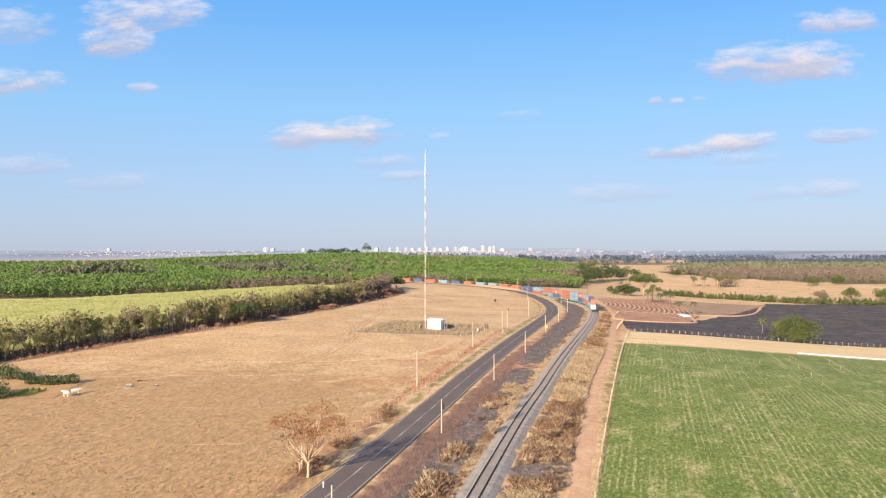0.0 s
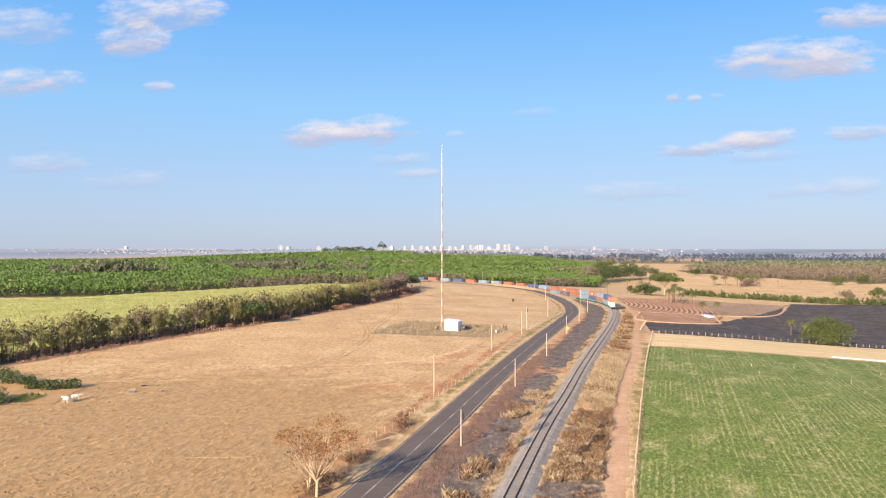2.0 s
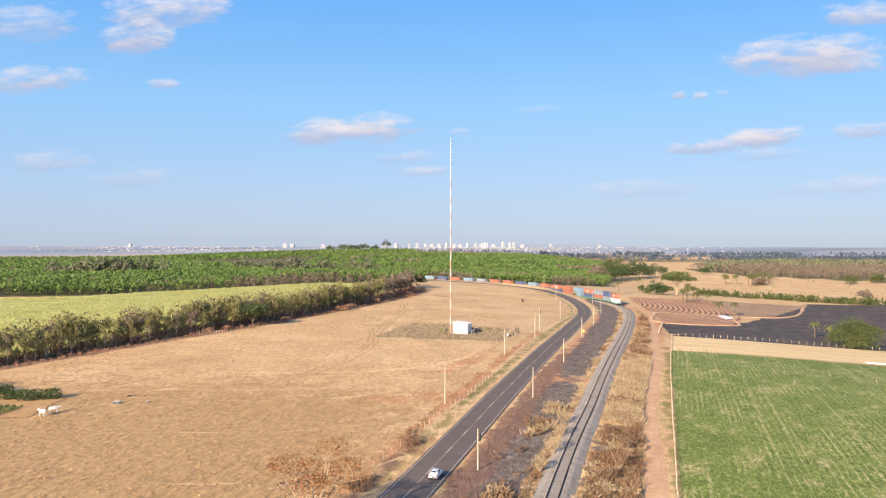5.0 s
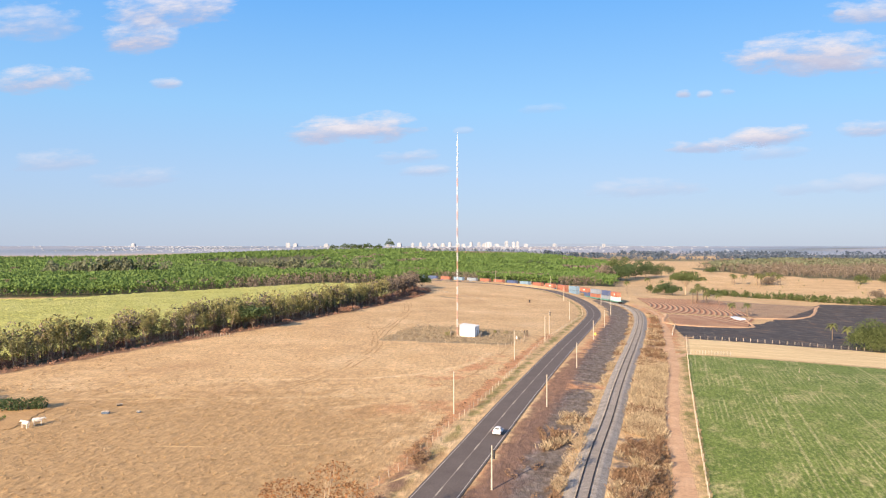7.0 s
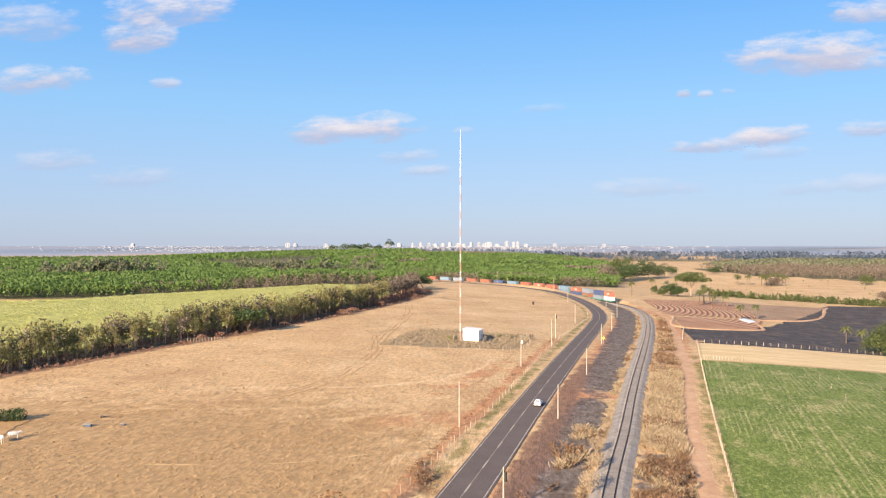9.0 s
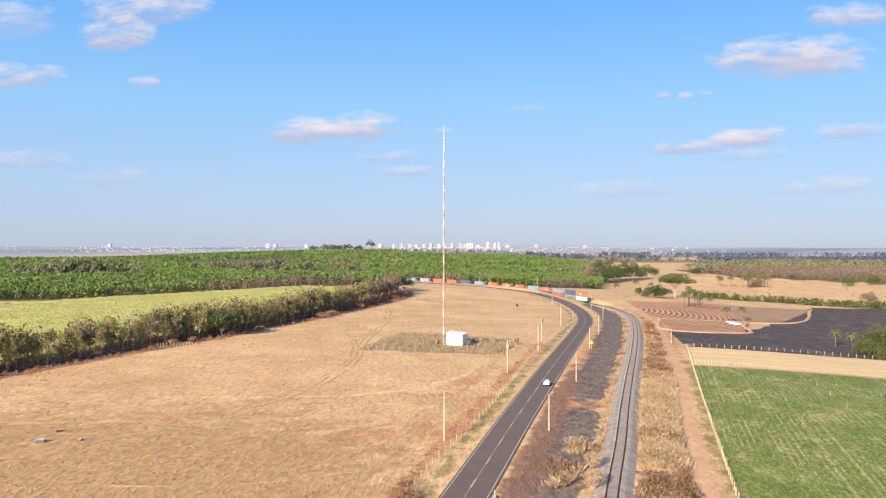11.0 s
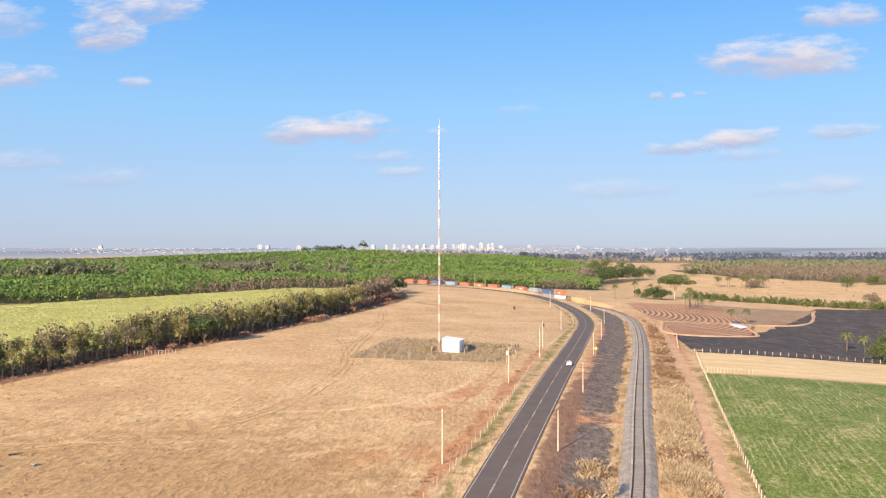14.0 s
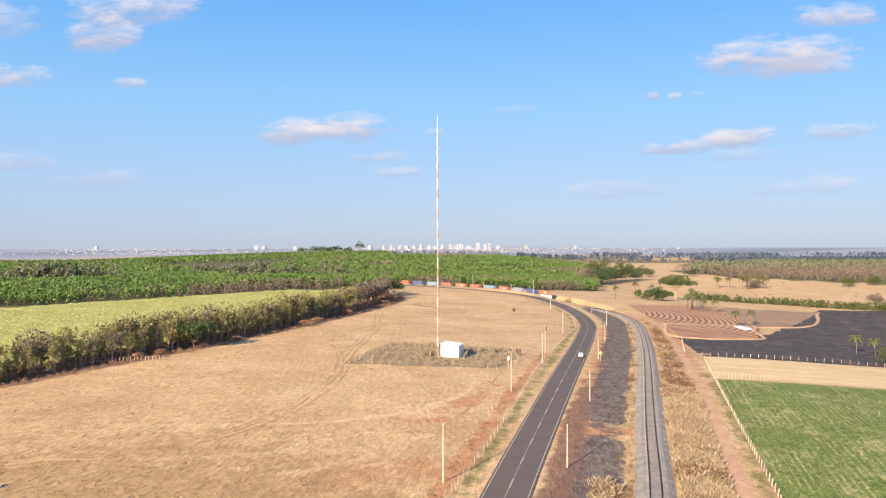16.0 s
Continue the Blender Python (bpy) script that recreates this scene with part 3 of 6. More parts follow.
def build_ground():
    xs, ys = graded(-160, 200, 2.0, -4600, 4600), graded(60, 640, 2.0, -500, 4950)
    x, y = np.meshgrid(xs, ys)
    z = land(x, y)
    nu, nv = len(xs), len(ys)
    i = np.arange(nv - 1)[:, None] * nu + np.arange(nu - 1)[None]
    verts = np.c_[x.ravel(), y.ravel(), z.ravel()]
    me = mesh_of("ground", verts, np.stack([i, i + 1, i + nu + 1, i + nu], 2).reshape(-1, 4), GROUND, True)
    x, y = x.ravel(), y.ravel()
    d_road, _ = nearest_on(ROAD, x, y)
    d_rail, _ = nearest_on(RAIL, x, y)
    d_lane, _ = nearest_on(LANE, x, y)
    d_hedge, _ = nearest_on(HEDGE, x, y)

    def spot(cx, cy, rx, ry, turn=0.0):
        c, s = math.cos(radians(turn)), math.sin(radians(turn))
        u, v = (x - cx) * c + (y - cy) * s, -(x - cx) * s + (y - cy) * c
        return np.exp(-((u / rx) ** 2 + (v / ry) ** 2))

    left_verge = np.exp(-(((d_road + 6.3) / 1.9) ** 2))
    red = 0.66 * spot(-24, 199, 19, 8, 25) + 0.62 * spot(-11, 241, 24, 5, 62) + 0.4 * spot(-3, 270, 16, 6, 65) + 0.85 * np.exp(-(((d_road + 9.6) / 1.5) ** 2)) * (y < 330) + 0.72 * np.exp(-(((d_road - 8) / 4.0) ** 2)) * (y < 420)
    red += 0.85 * ((d_rail > 3) & (d_lane < 4) & (d_lane > -30)) * spot(70, 400, 40, 120) + 0.3 * spot(45, 160, 12, 160, -12) * (d_lane < 3) + 0.3 * spot(-20, 160, 25, 14, 0)
    tracks, pale = np.zeros_like(x), np.zeros_like(x)
    for line in TRAILS_PALE:
        d, _ = nearest_on(curve_through(line, 1.5), x, y)
        pale = np.maximum(pale, np.exp(-((d / 1.8) ** 2)))
    for line in TRAILS_WORN:
        d, _ = nearest_on(curve_through(line, 1.5), x, y)
        tracks = np.maximum(tracks, np.exp(-((d / 1.7) ** 2)) * (np.abs(d) < 8))
    woods = np.zeros_like(x)
    for polygon in (WOOD_MIDDLE, WOOD_WEST, WOOD_FAR, WOOD_EAST, [(-140, 780), (-330, 1000), (-560, 1300), (-250, 1600), (-230, 1000), (-95, 812)]):
        woods = np.maximum(woods, inside(polygon, x, y))
    woods = np.maximum(woods, 0.75 * np.exp(-(((d_hedge - 1) / 5.0) ** 2)) * (np.abs(d_hedge) < 30))
    yard = inside([(-42, 297), (-31, 342), (-14, 340), (12, 333), (8, 311), (3, 294)], x, y) * 1.0
    yard = np.maximum(yard, 0.8 * spot(-25, 488, 16, 4, -55))
    garden = spot(-112, 196, 22, 18)
    lane_side = np.exp(-(((d_lane - 4) / 2.4) ** 2)) * ((y > 100) & (y < 300))
    burnt = 1.28 * ease(4.2, 7.2 + 4.5 * ease(150, 230, y), d_road) * ease(-3.6, -5.6, d_rail) * (d_rail > -40) * ease(545, 480, y) * (0.86 + 0.14 * np.sin(y / 13.0)) + 0.62 * ((d_rail > 3) & (d_lane < -2) & (y < 182)) + 0.6 * ((d_rail > 3) & (d_lane < -1.5)) * spot(52, 322, 14, 26)
    unburnt = np.exp(-(((y - 228) / 6.5) ** 2)) * (d_rail < -3) * (d_road > 4)
    burnt *= 1 - 0.62 * unburnt
    red += 0.5 * unburnt
    # Pasture turns darker and browner towards the near left.
    # The last mask paints haze on the ground, stronger with distance.
    for name, value in (("lush", np.maximum(left_verge * 0.62, 0.62 * lane_side) + 0.35 * garden), ("red", red + 0.4 * garden), ("worn", 0.45 * tracks), ("pale", 0.62 * pale), ("near_left", 0.8 * ease(20, -45, x) * ease(270, 170, y)), ("scrub", yard), ("litter", np.maximum(woods, ease(1500, 2000, y) * (0.36 + 0.5 * np.sin(x / 330 + 2 * np.sin(y / 210)) * np.sin(y / 140 + x / 900)))), ("burnt", burnt), ("rust", 0.85 * np.exp(-(((d_hedge - 5.0) / 4.5) ** 2)) * (np.abs(d_hedge) < 30) + 0.95 * np.exp(-(((d_road - 6.8) / 3.2) ** 2)) * ease(330, 230, y) * (d_road > 3.6) + 0.75 * np.exp(-(((d_road + 7.4) / 1.8) ** 2)) * ease(178, 160, y)), ("far_haze", ease(1700, 3300, y) * (0.75 + 0.3 * np.sin(x / 250 + np.sin(y / 300)) * np.sin(y / 170)))):
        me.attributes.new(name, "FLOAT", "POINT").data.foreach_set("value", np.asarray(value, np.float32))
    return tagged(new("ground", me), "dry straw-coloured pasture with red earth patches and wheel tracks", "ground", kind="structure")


build_ground()


def build_trail(line, gaps, half, material, label, seed):
    """Ruts along a path, which widen, narrow and almost fade out on the way."""
    r = np.random.default_rng(seed)
    way = curve_through(line, 1.0)
    pieces = []
    for off in gaps:
        soft = np.hanning(9) / 4.0
        width = half * np.clip(0.55 + 1.3 * np.convolve(r.normal(size=len(way)), soft, "same"), 0.06, 1.2)
        drift = off + 0.35 * np.convolve(r.normal(size=len(way)), np.hanning(15) / 5, "same")
        pieces.append(strip(way, (drift - width, drift + width), None, 0.045, 1))
    v, f = joined(*pieces)
    structure("trail", v, f, material, label, "trail")


for k, line in enumerate(TRAILS_PALE):
    build_trail(line, (0.0,), 0.24, TRAIL_PALE, "pale trodden cattle path across dry pasture", 500 + k)
for k, line in enumerate(TRAILS_WORN):
    build_trail(line, (-0.85, 0.85, 2.6) if k == 0 else (-0.8, 0.8) if k != 2 else (0.0,), 0.24, TRAIL_WORN, "brown lines, mostly worn wheel ruts, across dry pasture", 520 + k)

v, f = strip(ROAD, (-3.6, 3.6), ROAD_Z, 0.12, 4)
structure("road", v, f, ASPHALT, "two-lane weathered dark asphalt road curving through fields", "road")
for k, (off, wide) in enumerate(((-3.22, 0.12), (3.22, 0.12))):
    v, f = strip(ROAD, (off - wide / 2, off + wide / 2), ROAD_Z, 0.128)
    structure("edge_line", v, f, LINE_WHITE, "worn white edge line painted on the asphalt", "road marking")
v, f = strip(ROAD, (-0.12, 0.06), ROAD_Z, 0.126)
structure("centre_line_worn", v, f, LINE_WORN, "worn continuous centre line on the asphalt", "road marking")
pieces = []
for k in range(2, len(ROAD) - 4, 6):
    pieces.append(strip(ROAD, (-0.15, 0.11), ROAD_Z, 0.128, start=k, end=k + 3))
v, f = joined(*pieces)
structure("centre_line", v, f, LINE_TAN, "faded broken tan centre line on the asphalt", "road marking")

v, f = strip(LANE, (-1.6 + 0.2 * np.sin(np.arange(len(LANE)) * 0.31), 1.5 + 0.2 * np.sin(np.arange(len(LANE)) * 0.23 + 1)), LANE_Z, 0.035, 3, 0.18, rng)
structure("dirt_road", v, f, DIRT, "packed red earth farm lane beside the railway", "dirt road")

spur = curve_through([(51.5, 272), (54.5, 281), (60, 288.5), (64.5, 297), (70.5, 322), (73.5, 345)], 1.0)
v, f = strip(spur, (-1.3, 1.2), None, 0.05, 2, 0.25, rng)
structure("gate_track", v, f, DIRT, "red earth track from the lane through a field gate", "dirt road")


def build_railway():
    z = RAIL_Z
    nrm = normals_of(RAIL)
    rows = []
    for off, up in ((-2.95, 0.02), (-1.85, 0.5), (-1.6, 0.54), (1.6, 0.54), (1.85, 0.5), (2.95, 0.02)):
        rows.append(np.c_[RAIL + nrm * off, z + up + (0.03 * rng.normal(size=len(z)) if abs(off) > 1.9 else 0)])
    verts = np.stack(rows, 1).reshape(-1, 3)
    i = np.arange(len(RAIL) - 1)[:, None] * 6 + np.arange(5)[None]
    track = structure("railway_bed", verts, np.stack([i, i + 1, i + 7, i + 6], 2).reshape(-1, 4), BALLAST, "grey crushed-stone ballast bed of a single railway track", "railway track", smooth=False)
    v, f = strip(RAIL, (-0.78, 0.78), z, 0.585, 1, 0.02, rng)
    part_np("track_middle", v, f, CLINKER, track, "darker oil-stained ballast between the rails")
    block, quads = [], []
    s = np.arange(0, len(RAIL) - 2, 0.65)
    cx, cy, cz = (np.interp(s, np.arange(len(RAIL)), q) for q in (RAIL[:, 0], RAIL[:, 1], z))
    nx, ny = (np.interp(s, np.arange(len(RAIL)), nrm[:, q]) for q in (0, 1))
    for sx, sy, sz in ((-1, -1, 0), (1, -1, 0), (1, 1, 0), (-1, 1, 0), (-1, -1, 1), (1, -1, 1), (1, 1, 1), (-1, 1, 1)):
        block.append(np.c_[cx + nx * sx * 1.25 - ny * sy * 0.12, cy + ny * sx * 1.25 + nx * sy * 0.12, cz + 0.5 + 0.10 * sz])
    verts = np.stack(block, 1).reshape(-1, 3)
    cube = np.array([(0, 1, 2, 3), (4, 5, 6, 7), (0, 1, 5, 4), (1, 2, 6, 5), (2, 3, 7, 6), (3, 0, 4, 7)])
    tagged(part_np("sleepers", verts, (cube[None] + (np.arange(len(s)) * 8)[:, None, None]).reshape(-1, 4), SLEEPER, track, "close-set concrete sleepers"), kind="stuff")
    for off in (-0.84, 0.84):
        rows = []
        for o, up in ((-0.075, 0.61), (-0.03, 0.65), (-0.04, 0.80), (0.04, 0.80), (0.03, 0.65), (0.075, 0.61)):
            rows.append(np.c_[RAIL + nrm * (off + o), z + up])
        verts = np.stack(rows, 1).reshape(-1, 3)
        part_np("rail", verts, np.stack([i, i + 1, i + 7, i + 6], 2).reshape(-1, 4), STEEL, track, "dark steel running rail")


build_railway()


def stuff_field(name, corners, steps, lift, wobble, material, label, category):
    v, f, u, w = field(corners, steps, lift, wobble, rng)
    ob = structure(name, v, f, material, label, category, kind="stuff")
    return ob, u, w


stuff_field("crop_field", [(20.8, 118), (120, 60), (190, 281), (59.8, 288.5)], (90, 110), 0.10, 0.15, CROP, "short green crop with straw-coloured sowing rows", "crop field")
stuff_field("crop_field_edge", [(-10, -20), (120, -90), (120, 60), (20.8, 118)], (50, 60), 0.10, 0.15, CROP, "short green crop with straw-coloured sowing rows", "crop field")
stuff_field("burnt_field", [(72, 337), (430, 372), (420, 560), (235, 604)], (120, 90), 0.07, 0.6, BURNT, "blackened burnt stubble field beside a fence", "burnt field")
stuff_field("burnt_field_strip", [(73.5, 345), (120, 345), (170, 470), (80, 392)], (50, 50), 0.085, 0.5, BURNT, "blackened burnt stubble below the ploughed field", "burnt field")
stuff_field("mown_strip", [(60.5, 290), (260, 285.5), (320, 362), (72.5, 336)], (100, 30), 0.06, 0.2, MOWN, "mown straw-coloured strip between crop and burnt field", "stubble strip")
PLOTS = (
    ([(91.2, 451.7), (82.1, 394.6), (120.4, 413.1), (143.9, 472.4)], FURROW, "ploughed red earth with curved pale contour furrows", (30, 520), 1.15),
    ([(94.8, 551.8), (89.9, 457.4), (145.5, 480.5), (159.4, 590.2)], FURROW, "ploughed red earth with curved pale contour furrows", (30, 520), 1.15),
    ([(159.4, 590.2), (144.3, 477.3), (162.5, 481.8), (225.9, 583.7)], STUBBLE, "harrowed brown stubble with faint contour furrows", (60, 380), 1.0),
)
for corners, material, label, (cx, cy), flat in PLOTS:
    ob, u, w = stuff_field("ploughed_field", corners, (70, 70), 0.15, 0.4, material, label, "ploughed field")
    xy = np.array([c.co for c in ob.data.vertices])
    bow = np.hypot((xy[:, 0] - cx) * flat, xy[:, 1] - cy)
    ob.data.attributes.new("row", "FLOAT", "POINT").data.foreach_set("value", (bow * 1.6).astype(np.float32))
# earth bank round the ploughed field
bank = curve_through([(91.2, 451.7), (82.1, 394.6), (120.4, 413.1), (143.9, 472.4), (162.5, 481.8), (225.9, 583.7)], 2.0)
v, f = strip(bank, (-1.0, 1.0), None, 0.2, 4, 0.3, rng)
v[:, 2] += np.tile([0, 0.35, 0.6, 0.35, 0], len(bank)) - 0.18
structure("earth_bank", v, f, DIRT, "low pale red earth bank round the ploughed field", "earth bank")

def build_cane():
    xs, ys = np.arange(-420, -55, 2.5), np.arange(110, 580, 2.5)
    x, y = np.meshgrid(xs, ys)
    ok = inside(CANE_FIELD, x, y)
    ok &= ~(np.abs((y - 455) - (x + 250) * 0.30) < 2.5) | (x > -225)
    z = land(x, y) + np.where(ok, 1.9, -0.4) + rng.normal(size=x.shape) * 0.22
    nu = len(xs)
    i = (np.arange(len(ys) - 1)[:, None] * nu + np.arange(nu - 1)[None])
    keep = ok[:-1, :-1] | ok[1:, :-1] | ok[:-1, 1:] | ok[1:, 1:]
    faces = np.stack([i, i + 1, i + nu + 1, i + nu], 2)[keep]
    structure("sugarcane_field", np.c_[x.ravel(), y.ravel(), z.ravel()], faces, CANE, "dense pale green sugarcane standing in a field", "sugarcane", kind="stuff")


build_cane()


# ---- woods, far off ----
def tree_template(seed, n, size, squat=0.5, tall=1.0):
    r = np.random.default_rng(seed)
    lumps = []
    for k in range(5):
        t = k * 1.257 + r.random()
        lumps.append(leaves(r, n // 5, (math.cos(t) * 0.17, math.sin(t) * 0.17, (0.22 + 0.12 * k) * tall), (0.26 - 0.025 * k, 0.26 - 0.025 * k, 0.26 * squat * 2), size, low=-0.4))
    return joined(*lumps)


def canopy_template(seed, n, size):
    """A domed plantation crown: most leaves on the sunlit top, a few round the stem."""
    r = np.random.default_rng(seed)
    lumps = [leaves(r, n // 6, (0, 0, 0.35), (0.3, 0.3, 0.3), size, low=-0.6)]
    for k in range(4):
        t = k * 1.571 + r.random()
        lumps.append(leaves(r, n * 5 // 24, (math.cos(t) * 0.2, math.sin(t) * 0.2, 0.62 + 0.1 * r.random()), (0.27, 0.27, 0.27), size, low=-0.1, hollow=0.8))
    return joined(*lumps)


DOMES = [canopy_template(30 + k, 40, 0.09) for k in range(5)]
DOMES_COARSE = [canopy_template(40 + k, 22, 0.12) for k in range(4)]
SPECKS = [tree_template(50 + k, 20, 0.14, squat=0.4) for k in range(3)]
CROWNS = [tree_template(k, 45, 0.108) for k in range(5)]
SPARSE = [joined(tree_template(10 + k, 35, 0.058, tall=1.1), limb((0, 0, 0), (0.02, 0, 0.6), 0.014, 0.01, 3), limb((0.05, 0.1, 0), (0.1, 0.16, 0.55), 0.01, 0.006, 3)) for k in range(3)]


def wood_places(polygon, cell, size, jitter=0.4):
    p = np.array(polygon, float)
    x, y = np.meshgrid(np.arange(p[:, 0].min(), p[:, 0].max(), cell), np.arange(p[:, 1].min(), p[:, 1].max(), cell))
    x, y = (q.ravel() + rng.normal(size=q.size) * cell * jitter for q in (x, y))
    ok = inside(polygon, x, y)
    x, y = x[ok], y[ok]
    return np.c_[x, y, land(x, y) - 0.3, size * (0.8 + 0.4 * rng.random(len(x)))]


def patchy(rows, scale, seed):
    """A slow change from place to place, from -1 to 1."""
    return np.array([noise.noise(Vector((x / scale, y / scale, seed))) for x, y in rows[:, :2]])


def plantation(polygon, split, prefix, seed, bare_at, edge=None):
    """A planted wood: close-set trees towards the camera, coarser ones behind, with leafless and darker stands."""
    for cell, size, templates, bare_templates, near in ((4.9, 8.2, DOMES, SPARSE, True), (7.6, 9.6, DOMES_COARSE, DOMES_COARSE, False)):
        rows = wood_places(polygon, cell, size)
        rows = rows[((rows[:, 1] < split) == near) & (np.abs(rows[:, 0]) < 0.66 * rows[:, 1] + 30)]
        # rides that part the blocks
        west = rows[:, 0] < -150
        ride = (np.abs(rows[:, 1] - 700 - 0.10 * (rows[:, 0] + 300)) < 15) | (np.abs(rows[:, 1] - 930 + 0.12 * (rows[:, 0] + 300)) < 14)
        rows = rows[~(west & ride)]
        kind, dark = patchy(rows, 75, seed), patchy(rows, 130, seed + 4)
        if edge is not None:
            kind += 0.46 * (np.abs(nearest_on(edge, rows[:, 0], rows[:, 1])[0]) < 22)
        bare = kind > bare_at
        for stand, which, trees, leaf, label in (("green", ~bare & (dark < 0.55), templates, LEAF, "bright green plantation trees standing close together"), ("dark", ~bare & (dark >= 0.55), templates, LEAF_DARK, "darker green stand among the plantation"), ("leafless", bare, bare_templates, LEAF_BARE, "leafless grey-brown stand in the plantation")):
            if which.any():
                scattered(f"{stand}_{prefix}" + ("" if near else "_beyond"), trees, rows[which], leaf, label, "wood", rng)


plantation(WOOD_MIDDLE, 930, "railway_wood", 3.0, 0.36, curve_through([(-40, 762), (10, 715), (60, 690), (112, 735), (140, 900), (180, 1150)], 4))
plantation(WOOD_WEST, 820, "field_wood", 5.0, 0.42, curve_through([(-420, 450), (-245, 500), (-168, 535), (-112, 590), (-62, 632)], 4))
rows = wood_places(WOOD_FAR, 15, 11.0)
rows = rows[np.abs(rows[:, 0]) < 0.66 * rows[:, 1] + 30]
scattered("far_plantation", SPECKS, rows, LEAF, "dark green far plantation on a low ridge", "wood", rng)
rows = wood_places(WOOD_EAST, 9.2, 13.5)
rows = rows[np.abs(rows[:, 0]) < 0.66 * rows[:, 1] + 30]
kind = patchy(rows, 60, 2.0)
scattered("leafless_woodland", SPARSE, rows[(rows[:, 1] < 1210 + 60 * kind) | (kind > 0.2)], LEAF_BARE, "grey-brown leafless woodland across the pasture", "wood", rng)
scattered("olive_woodland", DOMES_COARSE, rows[(rows[:, 1] >= 1210 + 60 * kind) & (kind <= 0.2)], LEAF_DULL, "dull green trees in the far woodland", "wood", rng)
rows = []
for k in range(1700):
    x, y = rng.uniform(-300, 2400), rng.uniform(1900, 2900)
    if noise.noise(Vector((x / 420, y / 200, 1.5))) > 0.16 - 0.12 * (x > 300):
        rows.append((x, y, 0, rng.uniform(8, 13)))
for count, x0, x1, y0, tilt, spread in ((1500, 620, 1500, 1900, 0.10, 70), (700, 330, 1900, 2750, 0.06, 60), (260, 150, 700, 2150, 0.0, 40)):
    for k in range(count):
        x = rng.uniform(x0, x1)
        if y0 > 2000 and noise.noise(Vector((x / 160, y0, 3.0))) < -0.05:
            continue
        rows.append((x, y0 + tilt * x + spread * rng.normal(), 0, rng.uniform(11, 18)))
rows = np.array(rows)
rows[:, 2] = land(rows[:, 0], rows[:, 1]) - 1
# These far trees carry painted haze in their leaf colour.
scattered("far_treeline", SPECKS, rows, LEAF_FAR, "dark far treelines across the valley, haze painted into the leaves", "wood", rng)
rows = np.array([(x + rng.normal() * 13, y + rng.normal() * 9, 0, rng.uniform(13, 20)) for x, y in ((-300, 650), (-325, 655), (-345, 655), (-280, 655), (-165, 760), (-190, 770), (-215, 765), (-120, 780)) for _ in range(15)])
rows[:, 2] = land(rows[:, 0], rows[:, 1])
scattered("tall_tree_clump", [tree_template(70 + k, 110, 0.055) for k in range(4)], rows, LEAF_DULL, "tall dusky grey-green tree clumps above the plantation", "wood", rng)
row_line = curve_through([(183, 700), (200, 668), (235, 648), (258, 612), (285, 594), (340, 575)], 2.2)
rows = np.array([(x + rng.normal() * 3.2, y + rng.normal() * 3.2, 0, rng.uniform(4.0, 7.5)) for x, y in row_line for _ in range(3)])
rows[:, 2] = land(rows[:, 0], rows[:, 1]) - 1.2
scattered("bush_row", [tree_template(75 + k, 80, 0.07) for k in range(4)], rows, LEAF_MID, "dense dark green bushes along a stream", "bushes", rng)
rows = np.array([(rng.uniform(230, 560), rng.uniform(600, 1000), 0, rng.uniform(1.2, 3.2)) for _ in range(70)])
rows[:, 2] = land(rows[:, 0], rows[:, 1]) - 0.3
scattered("pasture_bushes", CROWNS, rows, LEAF_OLIVE, "scattered low olive bushes on the pasture", "bushes", rng)


# hills on the horizon, their blue haze painted as a glow
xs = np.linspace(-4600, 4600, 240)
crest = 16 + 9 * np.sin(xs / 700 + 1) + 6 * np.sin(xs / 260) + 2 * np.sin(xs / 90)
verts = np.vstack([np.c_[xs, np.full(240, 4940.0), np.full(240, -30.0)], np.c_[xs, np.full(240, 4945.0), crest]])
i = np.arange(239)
structure("backdrop", verts, np.c_[i, i + 1, i + 241, i + 240], HILLS, "low hills on the horizon, blue haze painted as a glow", "hills")


